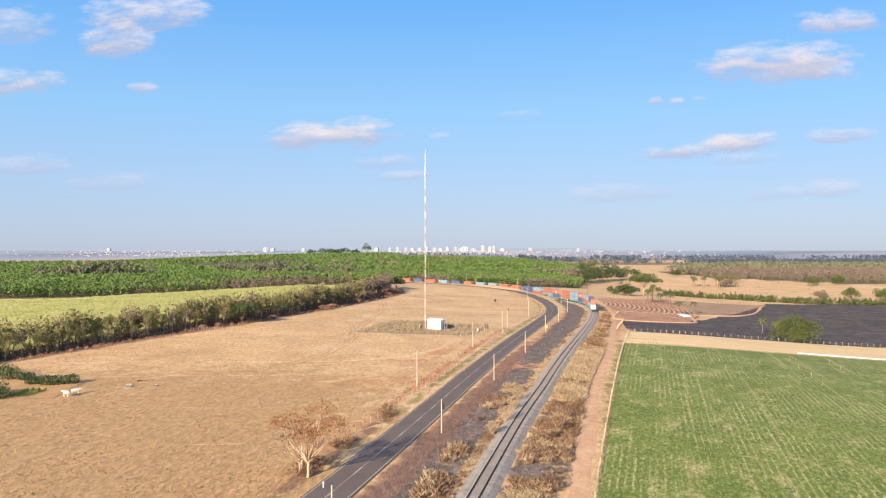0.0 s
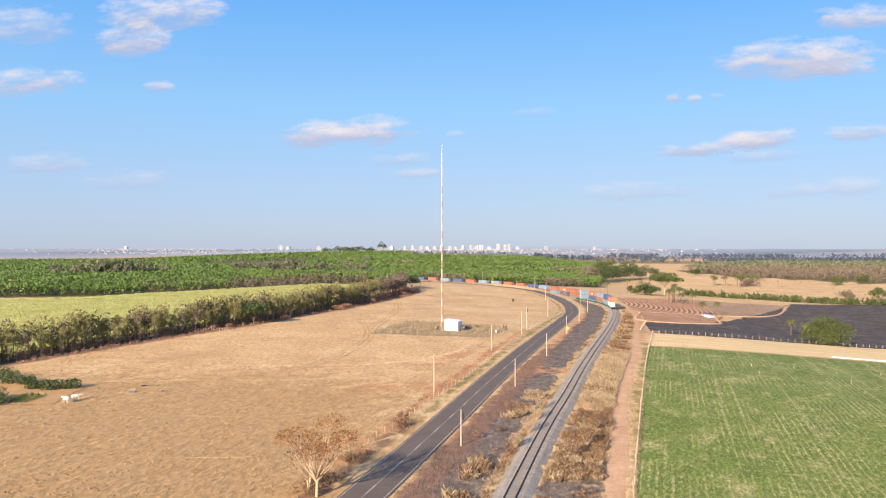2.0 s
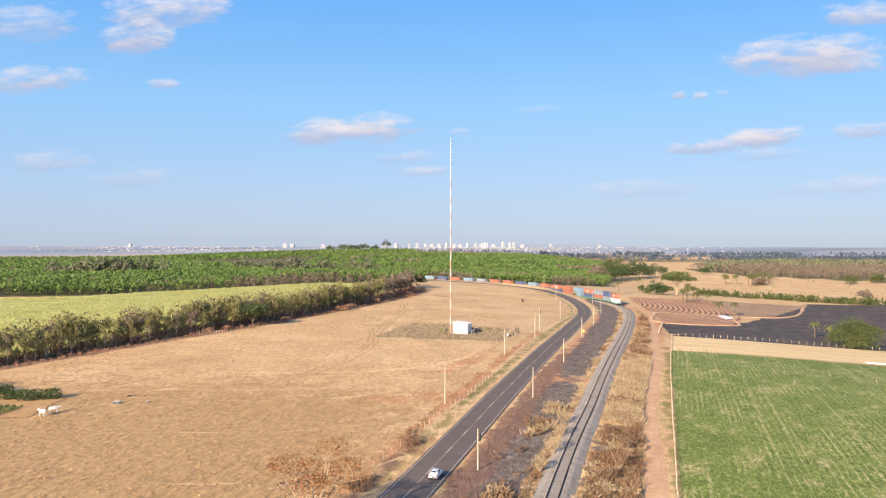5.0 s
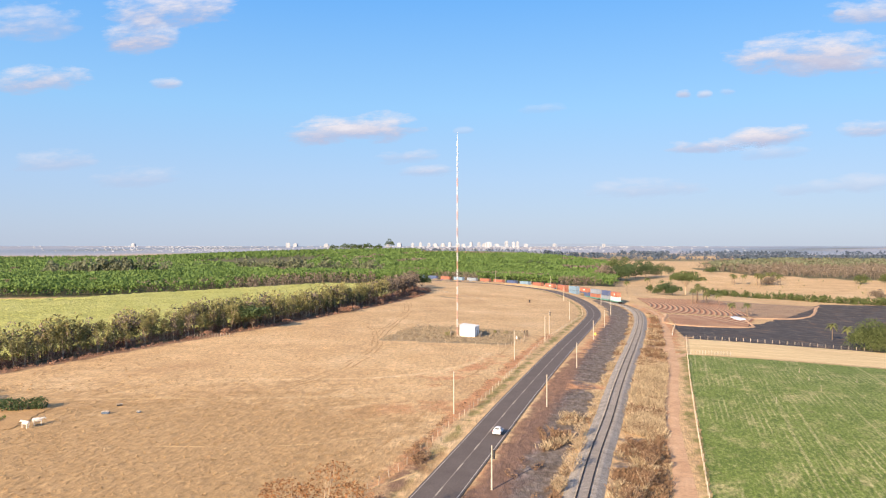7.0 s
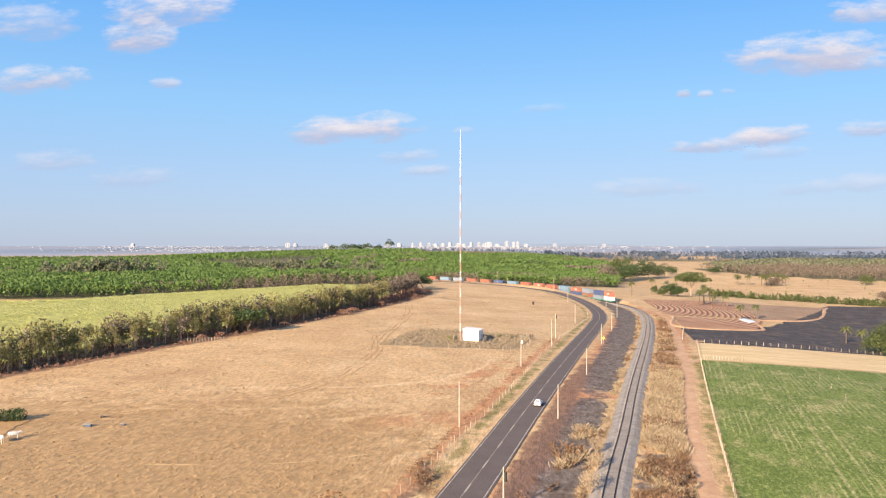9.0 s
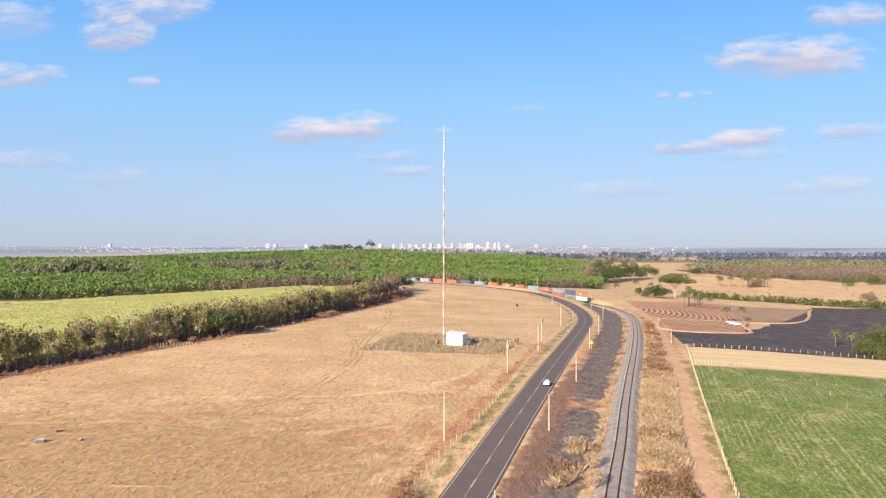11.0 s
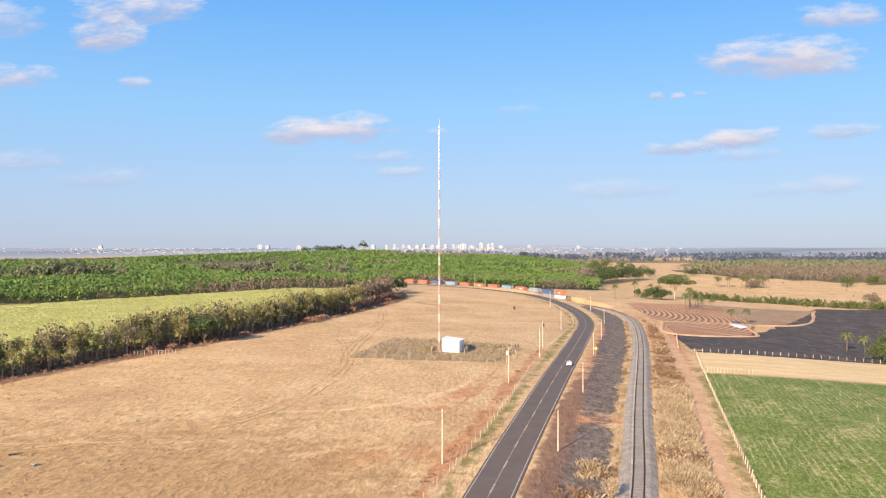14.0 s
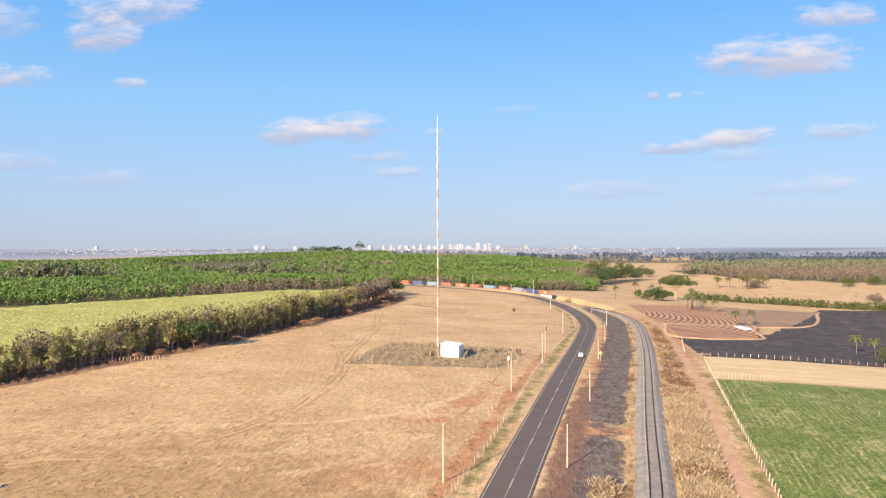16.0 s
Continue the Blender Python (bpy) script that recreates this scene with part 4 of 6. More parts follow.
# ---- trees that stand alone ----
def build_tree(name, x, y, tall, crown, label, leaf, bark, seed, n=900, leaf_size=0.3, trunk=0.35, squat=0.6, radius=0.2, limbs=9, lumps=9, group="", hollow=0.5, lean=0.0, low=0.40):
    """A tapered trunk, limbs that fork out of it, and a crown of lumps of small leaves round their tips."""
    r = np.random.default_rng(seed)
    ob = thing(name, pose(x, y, height(x, y) - 0.1, 0, lean, 360 * r.random()), label, "tree", group)
    fork = tall * trunk
    wood = [limb((0, 0, 0), (0.1, 0, fork * 0.5), radius, radius * 0.85, 7), limb((0.1, 0, fork * 0.5), (0, 0.1, fork), radius * 0.85, radius * 0.7, 7)]
    crowns = []
    for k in range(lumps):
        t = k * 2.399 + r.random()
        reach = crown * (0.25 + 0.6 * (k + 1) / lumps) * (0.8 + 0.4 * r.random())
        top = np.array([math.cos(t) * reach, math.sin(t) * reach, fork + (tall - fork) * (low + (0.85 - low) * r.random() * (1.15 - reach / crown / 1.4))])
        if k < limbs:
            mid = top * (0.5, 0.5, 0) + (0, 0, fork + (top[2] - fork) * 0.35)
            wood += [limb((0, 0, fork * (0.75 + 0.2 * r.random())), mid, radius * 0.5, radius * 0.3), limb(mid, top, radius * 0.3, radius * 0.1)]
            for q in range(2):
                tip = top + r.normal(size=3) * crown * 0.2
                wood.append(limb(mid + (top - mid) * 0.5, tip, radius * 0.18, radius * 0.06, 4))
        size = crown * (0.36 + 0.2 * r.random())
        crowns.append(leaves(r, n // lumps, top, (size, size, size * squat), leaf_size, low=-0.6, hollow=hollow))
    part_np("trunk", *joined(*wood), bark, ob, "", True)
    part_np("crown", *joined(*crowns), leaf, ob)
    return ob


def build_palm(name, x, y, tall, label, seed, fronds=17, long=3.1, group=""):
    r = np.random.default_rng(seed)
    ob = thing(name, pose(x, y, height(x, y) - 0.1, 0, 3 * r.normal(), 360 * r.random()), label, "palm tree", group)
    pieces = [limb((0, 0, 0), (0.05, 0.05, tall * 0.5), 0.24, 0.19, 8), limb((0.05, 0.05, tall * 0.5), (0, 0, tall), 0.19, 0.15, 8)]
    part_np("trunk", *joined(*pieces), BARK, ob, "slender ringed grey trunk", True)
    for k in range(fronds):
        t, up = k * 2.4 + r.random() * 0.5, 0.9 - 1.2 * k / fronds
        d, side = np.array([math.cos(t), math.sin(t), 0]), np.array([-math.sin(t), math.cos(t), 0])
        mid, verts = [], []
        for s in np.linspace(0, 1, 6):
            mid.append(d * long * s * (1 - 0.2 * abs(up)) + np.array([0, 0, tall + long * (up * s - 0.75 * s * s)]))
        for s, m in zip(np.linspace(0, 1, 6), mid):
            w = 0.42 * math.sin(math.pi * (0.12 + 0.86 * s)) * long / 2.6
            verts += [m + side * w - (0, 0, 0.35 * w), m + (0, 0, 0.06), m - side * w - (0, 0, 0.35 * w)]
        faces = [(3 * j + q, 3 * j + q + 1, 3 * j + q + 4, 3 * j + q + 3) for j in range(5) for q in range(2)]
        part_np("frond", np.array(verts), np.array(faces), PALM_LEAF, ob)
    return ob


def build_hedge():
    kinds = []
    for k, (leaf, tall, crown, n) in enumerate(((LEAF_OLIVE, 11.5, 1.9, 520), (LEAF_OLIVE, 9.5, 1.8, 460), (LEAF_OLIVE, 12.5, 2.2, 560), (LEAF_BARE, 10.0, 1.8, 360), (LEAF_OLIVE, 8.5, 1.7, 400))):
        label = "slim leafless grey-brown tree in a shelter row" if leaf is LEAF_BARE else "slim olive-leaved tree with bare pale trunk in a shelter row"
        kinds.append(build_tree("row_tree", -150 + k, 220, tall, crown, label, leaf, BARK_PALE, 40 + k, n=n, leaf_size=0.2, trunk=0.24, squat=1.6, radius=0.13, limbs=6, lumps=8, hollow=0.25, low=0.18, group="trees of the shelter row"))
    nrm = normals_of(HEDGE)
    count = 0
    for i, (x, y) in enumerate(HEDGE):
        thick = 1 if i % 5 else 2
        for q in range(thick):
            if rng.random() < 0.12 or count > 285:
                continue
            o = rng.uniform(-3.2, 2.0)
            px, py = x + nrm[i, 0] * o + rng.normal() * 0.5, y + nrm[i, 1] * o + rng.normal() * 0.5
            pick = int(rng.integers(0, 5)) if y < 430 else int(rng.choice([0, 3, 3, 1, 3]))
            s = rng.uniform(0.62, 1.08) * (0.93 if y > 430 else 1.0)
            m = pose(px, py, height(px, py) - 0.15, rng.normal() * 2, rng.normal() * 2, rng.uniform(0, 360)) @ Matrix.Diagonal((s, s, s, 1))
            if count < 5:
                ob = kinds[count]
                ob.matrix_basis = m
            else:
                ob = copy_thing(kinds[pick], m)
                ob.scale = (s, s, s)
            count += 1
    tall = [joined(*[leaves(np.random.default_rng(60 + 9 * q + j), 26, (0.12 * math.cos(2 * j), 0.12 * math.sin(2 * j), 0.5 + 0.09 * j), (0.17, 0.17, 0.17), 0.034) for j in range(5)], limb((0, 0, 0), (0, 0, 0.8), 0.012, 0.006, 4), limb((0, 0, 0.3), (0.12, 0.1, 0.7), 0.008, 0.004, 3)) for q in range(4)]
    i = rng.integers(0, len(HEDGE), 420)
    o = rng.uniform(-7.5, -1.0, 420)
    x, y = HEDGE[i, 0] + nrm[i, 0] * o, HEDGE[i, 1] + nrm[i, 1] * o
    rows = np.c_[x, y, land(x, y) - 0.1, rng.uniform(8.0, 13.0, 420)]
    leafy = (rng.random(420) < 0.75) & (y < 470)
    scattered("shelter_row", tall, rows[leafy], LEAF_OLIVE, "close-set slim olive trees behind the shelter row", "tree row", rng)
    scattered("leafless_row", tall, rows[~leafy], LEAF_BARE, "close-set slim leafless trees behind the shelter row", "tree row", rng)


build_hedge()
build_tree("dark_tree", -92.6, 324.5, 9.8, 5.6, "rounded dark green tree at the foot of the shelter row", LEAF_DARK, BARK, 71, n=2600, leaf_size=0.3, trunk=0.2, squat=0.75, lumps=14)
build_tree("wood_edge_tree", -47, 556, 9.5, 6.0, "dark green tree at the end of the shelter row", LEAF_DARK, BARK, 72, n=2200, leaf_size=0.32, trunk=0.2, squat=0.85, lumps=14)
build_tree("wood_edge_tree", -54, 572, 9.0, 5.5, "dark green tree at the end of the shelter row", LEAF_DARK, BARK, 73, n=1800, leaf_size=0.32, trunk=0.2, squat=0.85, lumps=12)
build_tree("orange_tree", -24.4, 122.4, 13.3, 5.6, "nearly bare pale tree with rust-orange leaves beside the road", LEAF_ORANGE, BARK_PALE, 74, n=2800, leaf_size=0.13, trunk=0.22, squat=0.5, radius=0.26, limbs=14, lumps=14)
build_tree("bare_tree", -26.2, 124.6, 8.2, 3.8, "small leafless grey-brown tree beside the road", LEAF_BARE, BARK_PALE, 75, n=900, leaf_size=0.12, trunk=0.25, squat=0.5, radius=0.15, limbs=12, lumps=12)
build_tree("spreading_tree", 150, 352, 12.0, 9.6, "broad round olive-green tree beside the burnt field fence", LEAF_MID, BARK, 76, n=15000, leaf_size=0.24, trunk=0.10, squat=0.8, radius=0.5, lumps=34, low=0.08)
build_tree("flat_topped_tree", 149.5, 640, 18.0, 12.0, "tall flat-topped tree with a pale trunk on the pasture", LEAF_MID, BARK_PALE, 77, n=4200, leaf_size=0.5, trunk=0.42, squat=0.42, radius=0.5, lumps=18)
for k, (x, y, tall, crown, leaf) in enumerate(((128, 614, 10.5, 7.5, LEAF_DARK), (134, 617, 9.5, 6.0, LEAF_DARK), (122, 612, 6, 3.5, LEAF_MID), (120.5, 630, 7.5, 3.0, LEAF_MID), (61, 566, 4.5, 3.2, SAGE), (155, 926, 25, 14, LEAF_DARK), (138, 885, 17, 12, LEAF_DARK), (124, 880, 16, 12, LEAF_BARE), (172, 955, 24, 15, LEAF_DARK), (190, 985, 22, 13, LEAF_DARK), (208, 1010, 20, 12, LEAF_DARK), (146, 905, 17, 12, LEAF_DARK), (165, 1030, 24, 16, LEAF_MID), (245, 1103, 12, 8, LEAF_DARK), (313, 1140, 12, 8, LEAF_DARK), (303, 892, 11, 9, LEAF_BARE), (404, 900, 11, 8, LEAF_MID), (442, 920, 11, 9, LEAF_MID), (318, 640, 11, 7, LEAF_MID), (300, 655, 9, 6, LEAF_BARE), (345, 640, 10, 8, LEAF_MID))):
    build_tree("pasture_tree", x, y, tall, crown, {LEAF_DARK: "dark green spreading tree on the dry pasture", LEAF_MID: "olive-green tree on the dry pasture", LEAF_BARE: "grey-brown leafless tree on the dry pasture", SAGE: "low dry bush above the railway"}[leaf], leaf, BARK, 90 + k, n=1900, leaf_size=0.04 * crown + 0.1, trunk=0.16, squat=0.85, lumps=13, low=0.08)
for k, (x, y, tall) in enumerate(((149.2, 388, 6.8), (155, 385, 6.3), (131, 468, 7.5), (142.5, 480, 7.2), (128.5, 541, 8.5), (136, 556, 10.5), (138, 542, 7.0), (146, 545, 7.0), (141, 575, 11), (94, 580, 9.0), (119, 634, 10.5), (133, 548, 9.5), (134, 560, 8.0), (143, 562, 9.0), (148, 585, 9.0))):
    build_palm("palm_tree", x, y, tall, "feather-leaved palm with a slender trunk" if y > 450 else "dusty palm standing in burnt stubble", 200 + k, group="palms among the fields")
first = None
for k in range(17):
    x, y = 266 + 3.7 * k + 3 * rng.normal(), 905 + 14 * rng.normal()
    if first is None:
        first = build_palm("far_palm", x, y, 11, "tall thin palm on the dry pasture", 240, fronds=16, long=4.2, group="palms on the pasture")
    else:
        s = rng.uniform(0.75, 1.15)
        ob = copy_thing(first, pose(x, y, height(x, y) - 0.1, 0, 0, rng.uniform(0, 360)))
        ob.scale = (s, s, s)


# ---- tall grass and scrub ----
def tuft(seed, blades, tall, spread):
    r = np.random.default_rng(seed)
    verts = []
    for k in range(blades):
        t = r.random() * 6.28
        base = np.array([r.normal() * 0.42, r.normal() * 0.42, 0])
        lean = np.array([math.cos(t), math.sin(t), 0]) * spread * r.random()
        side = np.array([-math.sin(t), math.cos(t), 0]) * 0.014
        h = tall * (0.6 + 0.5 * r.random())
        verts += [base - side, base + side, base + lean * 0.45 + side * 1.6 + (0, 0, h * 0.75), base + lean + (0, 0, h)]
    return np.array(verts), np.arange(4 * blades).reshape(blades, 4)


TUFTS = [tuft(k, 20, 1.0 + 0.12 * k, 0.5 + 0.14 * k) for k in range(6)]
MATS = [leaves(np.random.default_rng(80 + k), 7, (0, 0, 0.14), (0.75, 0.75, 0.30), 0.2, low=-0.1, hollow=0.3) for k in range(6)]
TWIGS = [joined(*[limb((0, 0, 0), np.array([math.cos(t), math.sin(t), 1.1 + 0.5 * math.sin(5 * t)]) * 0.6, 0.02, 0.008, 3) for t in np.arange(0, 6.2, 1.1)], leaves(np.random.default_rng(s), 18, (0, 0, 0.55), (0.55, 0.55, 0.45), 0.12)) for s in (1, 2, 3)]


def along(line, n, lo, hi, s0, s1, size, gap=0.0, seed=0.0):
    """Places beside a line, between two offsets, with patches left open."""
    nrm = normals_of(line)
    i = rng.integers(s0, min(s1, len(line)), n)
    o = rng.uniform(lo, hi, n)
    x, y = line[i, 0] + nrm[i, 0] * o + rng.normal(size=n) * 0.4, line[i, 1] + nrm[i, 1] * o + rng.normal(size=n) * 0.4
    rows = np.c_[x, y, land(x, y), size * (0.6 + 0.8 * rng.random(n))]
    return rows[patchy(rows, 11, seed) > gap] if gap > -1 else rows


def row_of(line, y):
    return int(np.argmin(np.abs(line[:, 1] - y)))


r80, r210, r260, r330, r430 = (row_of(RAIL, q) for q in (95, 205, 262, 330, 440))
rows = np.vstack([
    along(RAIL, 4600, 3.8, 12.0, r210 - 22, r260 + 8, 0.62, -0.3, 1.0),
    along(RAIL, 1600, 3.6, 11.0, r260, r330, 0.6, 0.06, 6.0),
    along(RAIL, 3000, 4.0, 12.0, r80, r210, 0.6, -0.08, 2.0),
    along(RAIL, 1500, 4.2, 8.5, r330, r430, 0.8, 0.05, 3.0),
    along(RAIL, 1500, -4.8, -3.5, r80, r430 + 60, 0.4, -0.15, 4.0),
    along(RAIL, 1100, -9.0, -4.8, r80, r210, 0.75, 0.15, 5.0),
])
d = nearest_on(LANE, rows[:, 0], rows[:, 1])[0]
rows = rows[d < -1.9]
brown = patchy(rows, 9, 31.0) + 0.35 * rng.normal(size=len(rows)) > -0.08 + 0.75 * ease(175, 200, rows[:, 1]) * ease(275, 255, rows[:, 1])
scattered("brown_dry_grass", TUFTS, rows[brown], SCRUB, "brown dead grass beside the railway", "dry grass", rng)
scattered("tall_dry_grass", TUFTS, rows[~brown], STRAW, "tall straw-coloured dry grass beside the railway", "dry grass", rng)
rows = np.vstack([
    along(RAIL, 1100, 4.6, 12.0, r80, r210, 1.1, -0.05, 7.0),
    along(RAIL, 500, 4.6, 11.0, r260, r430, 1.1, 0.0, 8.0),
    along(RAIL, 260, -12.5, -5.2, r80, r210, 0.9, 0.12, 9.0),
    along(ROAD, 300, -10.0, -6.2, row_of(ROAD, 120), row_of(ROAD, 172), 0.95, 0.0, 10.0),
    along(ROAD, 450, -11.0, -9.4, row_of(ROAD, 165), row_of(ROAD, 330), 0.35, 0.1, 11.0),
])
rows = rows[nearest_on(LANE, rows[:, 0], rows[:, 1])[0] < -1.9]
scattered("brown_brush", TWIGS, rows, SCRUB, "brown dry brush and twigs along the verges", "brush", rng)
rows = np.vstack([along(HEDGE, 1300, 0.5, 8.5, row_of(HEDGE, 140), len(HEDGE) - 1, 0.95, -0.3, 12.0), along(HEDGE, 1300, -7.5, 1.0, row_of(HEDGE, 140), len(HEDGE) - 1, 2.3, -0.9, 13.0)])
scattered("red_brown_undergrowth", TWIGS, rows, REDBRUSH, "red-brown undergrowth at the foot of the shelter row", "undergrowth", rng)
x, y = rng.uniform(-44, 14, 2000), rng.uniform(290, 345, 2000)
ok = inside([(-42, 298), (-31, 341), (-14, 339), (12, 332), (8, 311), (3, 295)], x, y) & ~((np.abs(x + 10) < 4.5) & (np.abs(y - 311) < 5))
x, y = x[ok], y[ok]
rows = np.c_[x, y, land(x, y), 0.4 + 0.7 * rng.random(len(x))]
scattered("grey_scrub", TWIGS + TUFTS[:2], rows, SAGE, "grey-green scrub round the mast hut", "scrub", rng)
x, y = rng.uniform(-125, 30, 38000), 105 + 215 * rng.random(38000) ** 1.35
d_road, d_hedge = nearest_on(ROAD, x, y)[0], nearest_on(HEDGE, x, y)[0]
ok = (d_road < -9) & ((d_hedge > 9) | (d_hedge < -400)) & (np.abs(x) < 0.6 * y + 10) & ~inside([(-126, 174), (-92, 174), (-94, 208), (-126, 212)], x, y)
x, y = x[ok], y[ok]
rows = np.c_[x, y, land(x, y) - 0.03, 0.28 + 0.42 * rng.random(len(x)) ** 2]
rows = rows[patchy(rows, 10, 21.0) + 0.5 * rng.normal(size=len(rows)) > ease(170, 300, rows[:, 1]) * 0.6 - 0.25 + 0.4 * ease(-40, 0, rows[:, 0])]
scattered("pasture_tussocks", MATS, rows, TUSSOCK, "lodged straw-coloured grass tussocks covering the pasture", "dry grass", rng)
for k, (x, y, s) in enumerate(((11.5, 171, 1.7), (9.0, 160, 1.9), (13.0, 181, 1.6), (6.0, 150, 1.5), (15.5, 145, 1.8), (19.0, 152, 1.9), (22.0, 163, 1.7))):
    r = np.random.default_rng(300 + k)
    ob = thing("dry_bush", pose(x, y, height(x, y)), "tall straw-grey dry bush beside the railway", "bush", "dry bushes by the track")
    sticks = [limb((0, 0, 0), np.array([math.cos(t) * 0.8, math.sin(t) * 0.8, 1.2 + 0.5 * r.random()]) * s, 0.05, 0.015, 4) for t in np.arange(0, 6.2, 0.55)]
    part_np("stem", *joined(*sticks), BARK_PALE, ob)
    part_np("foliage", *leaves(r, 420, (0, 0, 1.15 * s), (0.95 * s, 0.95 * s, 0.75 * s), 0.13), STRAW if k < 4 else SCRUB, ob)
for k, (x, y, s) in enumerate(((-69, 386, 2.0), (-66, 394, 2.2), (-58.5, 433, 2.0), (-47, 489, 2.1), (-84, 343, 1.3), (-99, 313, 1.4), (-103, 306, 1.5))):
    r = np.random.default_rng(380 + k)
    ob = thing("dry_shrub", pose(x, y, height(x, y), 0, 0, 50 * k), "rounded leafless red-brown shrub beside the shelter row", "shrub", "leafless shrubs by the shelter row")
    part_np("stem", *joined(*[limb((0, 0, 0), np.array([math.cos(t) * 1.3, math.sin(t) * 1.0, 0.7 + 0.6 * r.random()]) * s, 0.06, 0.015, 4) for t in np.arange(0, 6.2, 0.45)]), BARK, ob)
    tagged(part_np("twigs", *leaves(r, 500, (0, 0, 0.65 * s), (1.7 * s, 1.2 * s, 0.7 * s), 0.16, low=-0.3), REDBRUSH, ob), kind="stuff")
for k, (x, y, s) in enumerate(((-104, 193, 1.7), (-100, 194.5, 1.6), (-108.5, 194, 1.4), (-108, 176.5, 1.9), (-111, 181, 2.1), (-113, 173, 2.2), (-119, 201, 2.1), (-124, 206, 2.3), (-114, 200, 1.3))):
    ob = thing("garden_shrub", pose(x, y, height(x, y)), "dense dark green shrub in a small garden plot", "shrub", "shrubs of the garden plot")
    part_np("foliage", *joined(*[leaves(np.random.default_rng(320 + 3 * k + q), 260, (q * s * 0.7 - s * 0.7, 0.3 * q, 0.75 * s), (s, s, 0.85 * s), 0.2) for q in range(3)]), LEAF_DARK, ob)
v, f, u, w = field([(-121, 177), (-95, 177.5), (-97, 196), (-119, 203)], (22, 22), 0.1, 0.25, rng)
structure("garden_soil", v, f, TRAIL_WORN, "tilled brown garden soil in rows", "garden plot", kind="stuff")
rows = np.array([(x0 + 0.12 * q - 118, 180 + q, 0, rng.uniform(0.5, 1.0)) for x0 in (11.5, 13, 14.5, 16) for q in np.arange(-1.5, 6.5, 0.4)])
rows[:, 2] = land(rows[:, 0], rows[:, 1])
scattered("vegetable_rows", CROWNS, rows, LEAF, "low green vegetable rows in the garden plot", "vegetables", rng)
for k, (x, y, s) in enumerate(((-17.5, 313, 1.0), (-18.6, 314, 0.8), (3, 325, 0.7), (-1, 326, 0.7))):
    ob = thing("yard_bush", pose(x, y, height(x, y)), "small olive-green bush beside the mast", "bush")
    part_np("foliage", *leaves(np.random.default_rng(350 + k), 200, (0, 0, 0.8 * s), (1.1 * s, 1.1 * s, 0.8 * s), 0.16), LEAF_OLIVE, ob)


# ---- mast, hut, poles, fences ----
def build_mast(x, y, tall=70.5):
    ob = thing("radio_mast", pose(x, y, height(x, y)), "tall slender red and white lattice radio mast", "radio mast")
    part("base_block", box((0, 0, 0.25, 1.6, 1.6, 0.5), bevel=0.05), POLE, ob, "concrete footing")
    low, sections, levels = 0.25, 20, []
    for k in range(sections):
        levels.append((0.4 + 2.95 * k, 0.4 + 2.95 * (k + 1), low, k % 2 == 0))
    top = levels[-1][1]
    levels += [(top, top + 6, 0.24, False), (top + 6, tall, 0.16, False)]
    for z0, z1, w, red in levels:
        bm = bmesh.new()
        legs = [Vector((w * math.cos(t), w * math.sin(t), 0)) for t in (0.5, 2.594, 4.689)]
        steps = 4
        for p in legs:
            tube(bm, p + Vector((0, 0, z0)), p + Vector((0, 0, z1)), 0.042, 0.042, 6)
        for j in range(steps):
            a0, a1 = z0 + (z1 - z0) * j / steps, z0 + (z1 - z0) * (j + 1) / steps
            for q in range(3):
                p, r = legs[q], legs[(q + 1) % 3]
                tube(bm, p + Vector((0, 0, a0)), r + Vector((0, 0, a1)), 0.03, 0.03, 4)
                tube(bm, p + Vector((0, 0, a0)), r + Vector((0, 0, a0)), 0.03, 0.03, 4)
        part("mast_section", bm, RED if red else WHITE, ob, "faded red lattice section" if red else "white-painted lattice section")
    bm = tube(bmesh.new(), (0, 0, tall), (0, 0, tall + 2.2), 0.05, 0.02)
    part("top_rod", bm, WHITE, ob, "thin top rod")
    return ob


build_mast(-14.6, 311.5)


def build_hut(x, y, turn):
    ob = thing("hut", pose(x, y, height(x, y) - 0.1, 0, 0, turn), "small whitewashed equipment hut with a low sloping roof", "hut")
    bm = box((0, 0, 1.7, 5.6, 6.2, 3.4), bevel=0.03)
    for v in bm.verts:
        if v.co.z > 2:
            v.co.z += 0.42 - v.co.x * 0.09
    part("wall", bm, WALL, ob)
    bm = box((0, 0, 3.95, 6.1, 6.8, 0.14), bevel=0.02)
    for v in bm.verts:
        v.co.z += -v.co.x * 0.09
    part("roof", bm, ROOF, ob, "pale fibre-cement sheet roof")
    part("door", box((2.83, 0.6, 1.1, 0.06, 0.95, 2.1), bevel=0.01), POLE, ob, "grey metal door")
    part("vent", box((0.1, -3.13, 2.35, 0.7, 0.08, 0.35), bevel=0.01), ROOF, ob, "grey louvred vent")
    part("vent", box((1.2, -3.13, 2.3, 0.45, 0.08, 0.35), bevel=0.01), DARK, ob, "dark vent opening")
    part("plinth", box((0, 0, 0.12, 5.9, 6.5, 0.24), bevel=0.02), POLE, ob, "concrete plinth")


build_hut(-10.4, 315.0, -14)


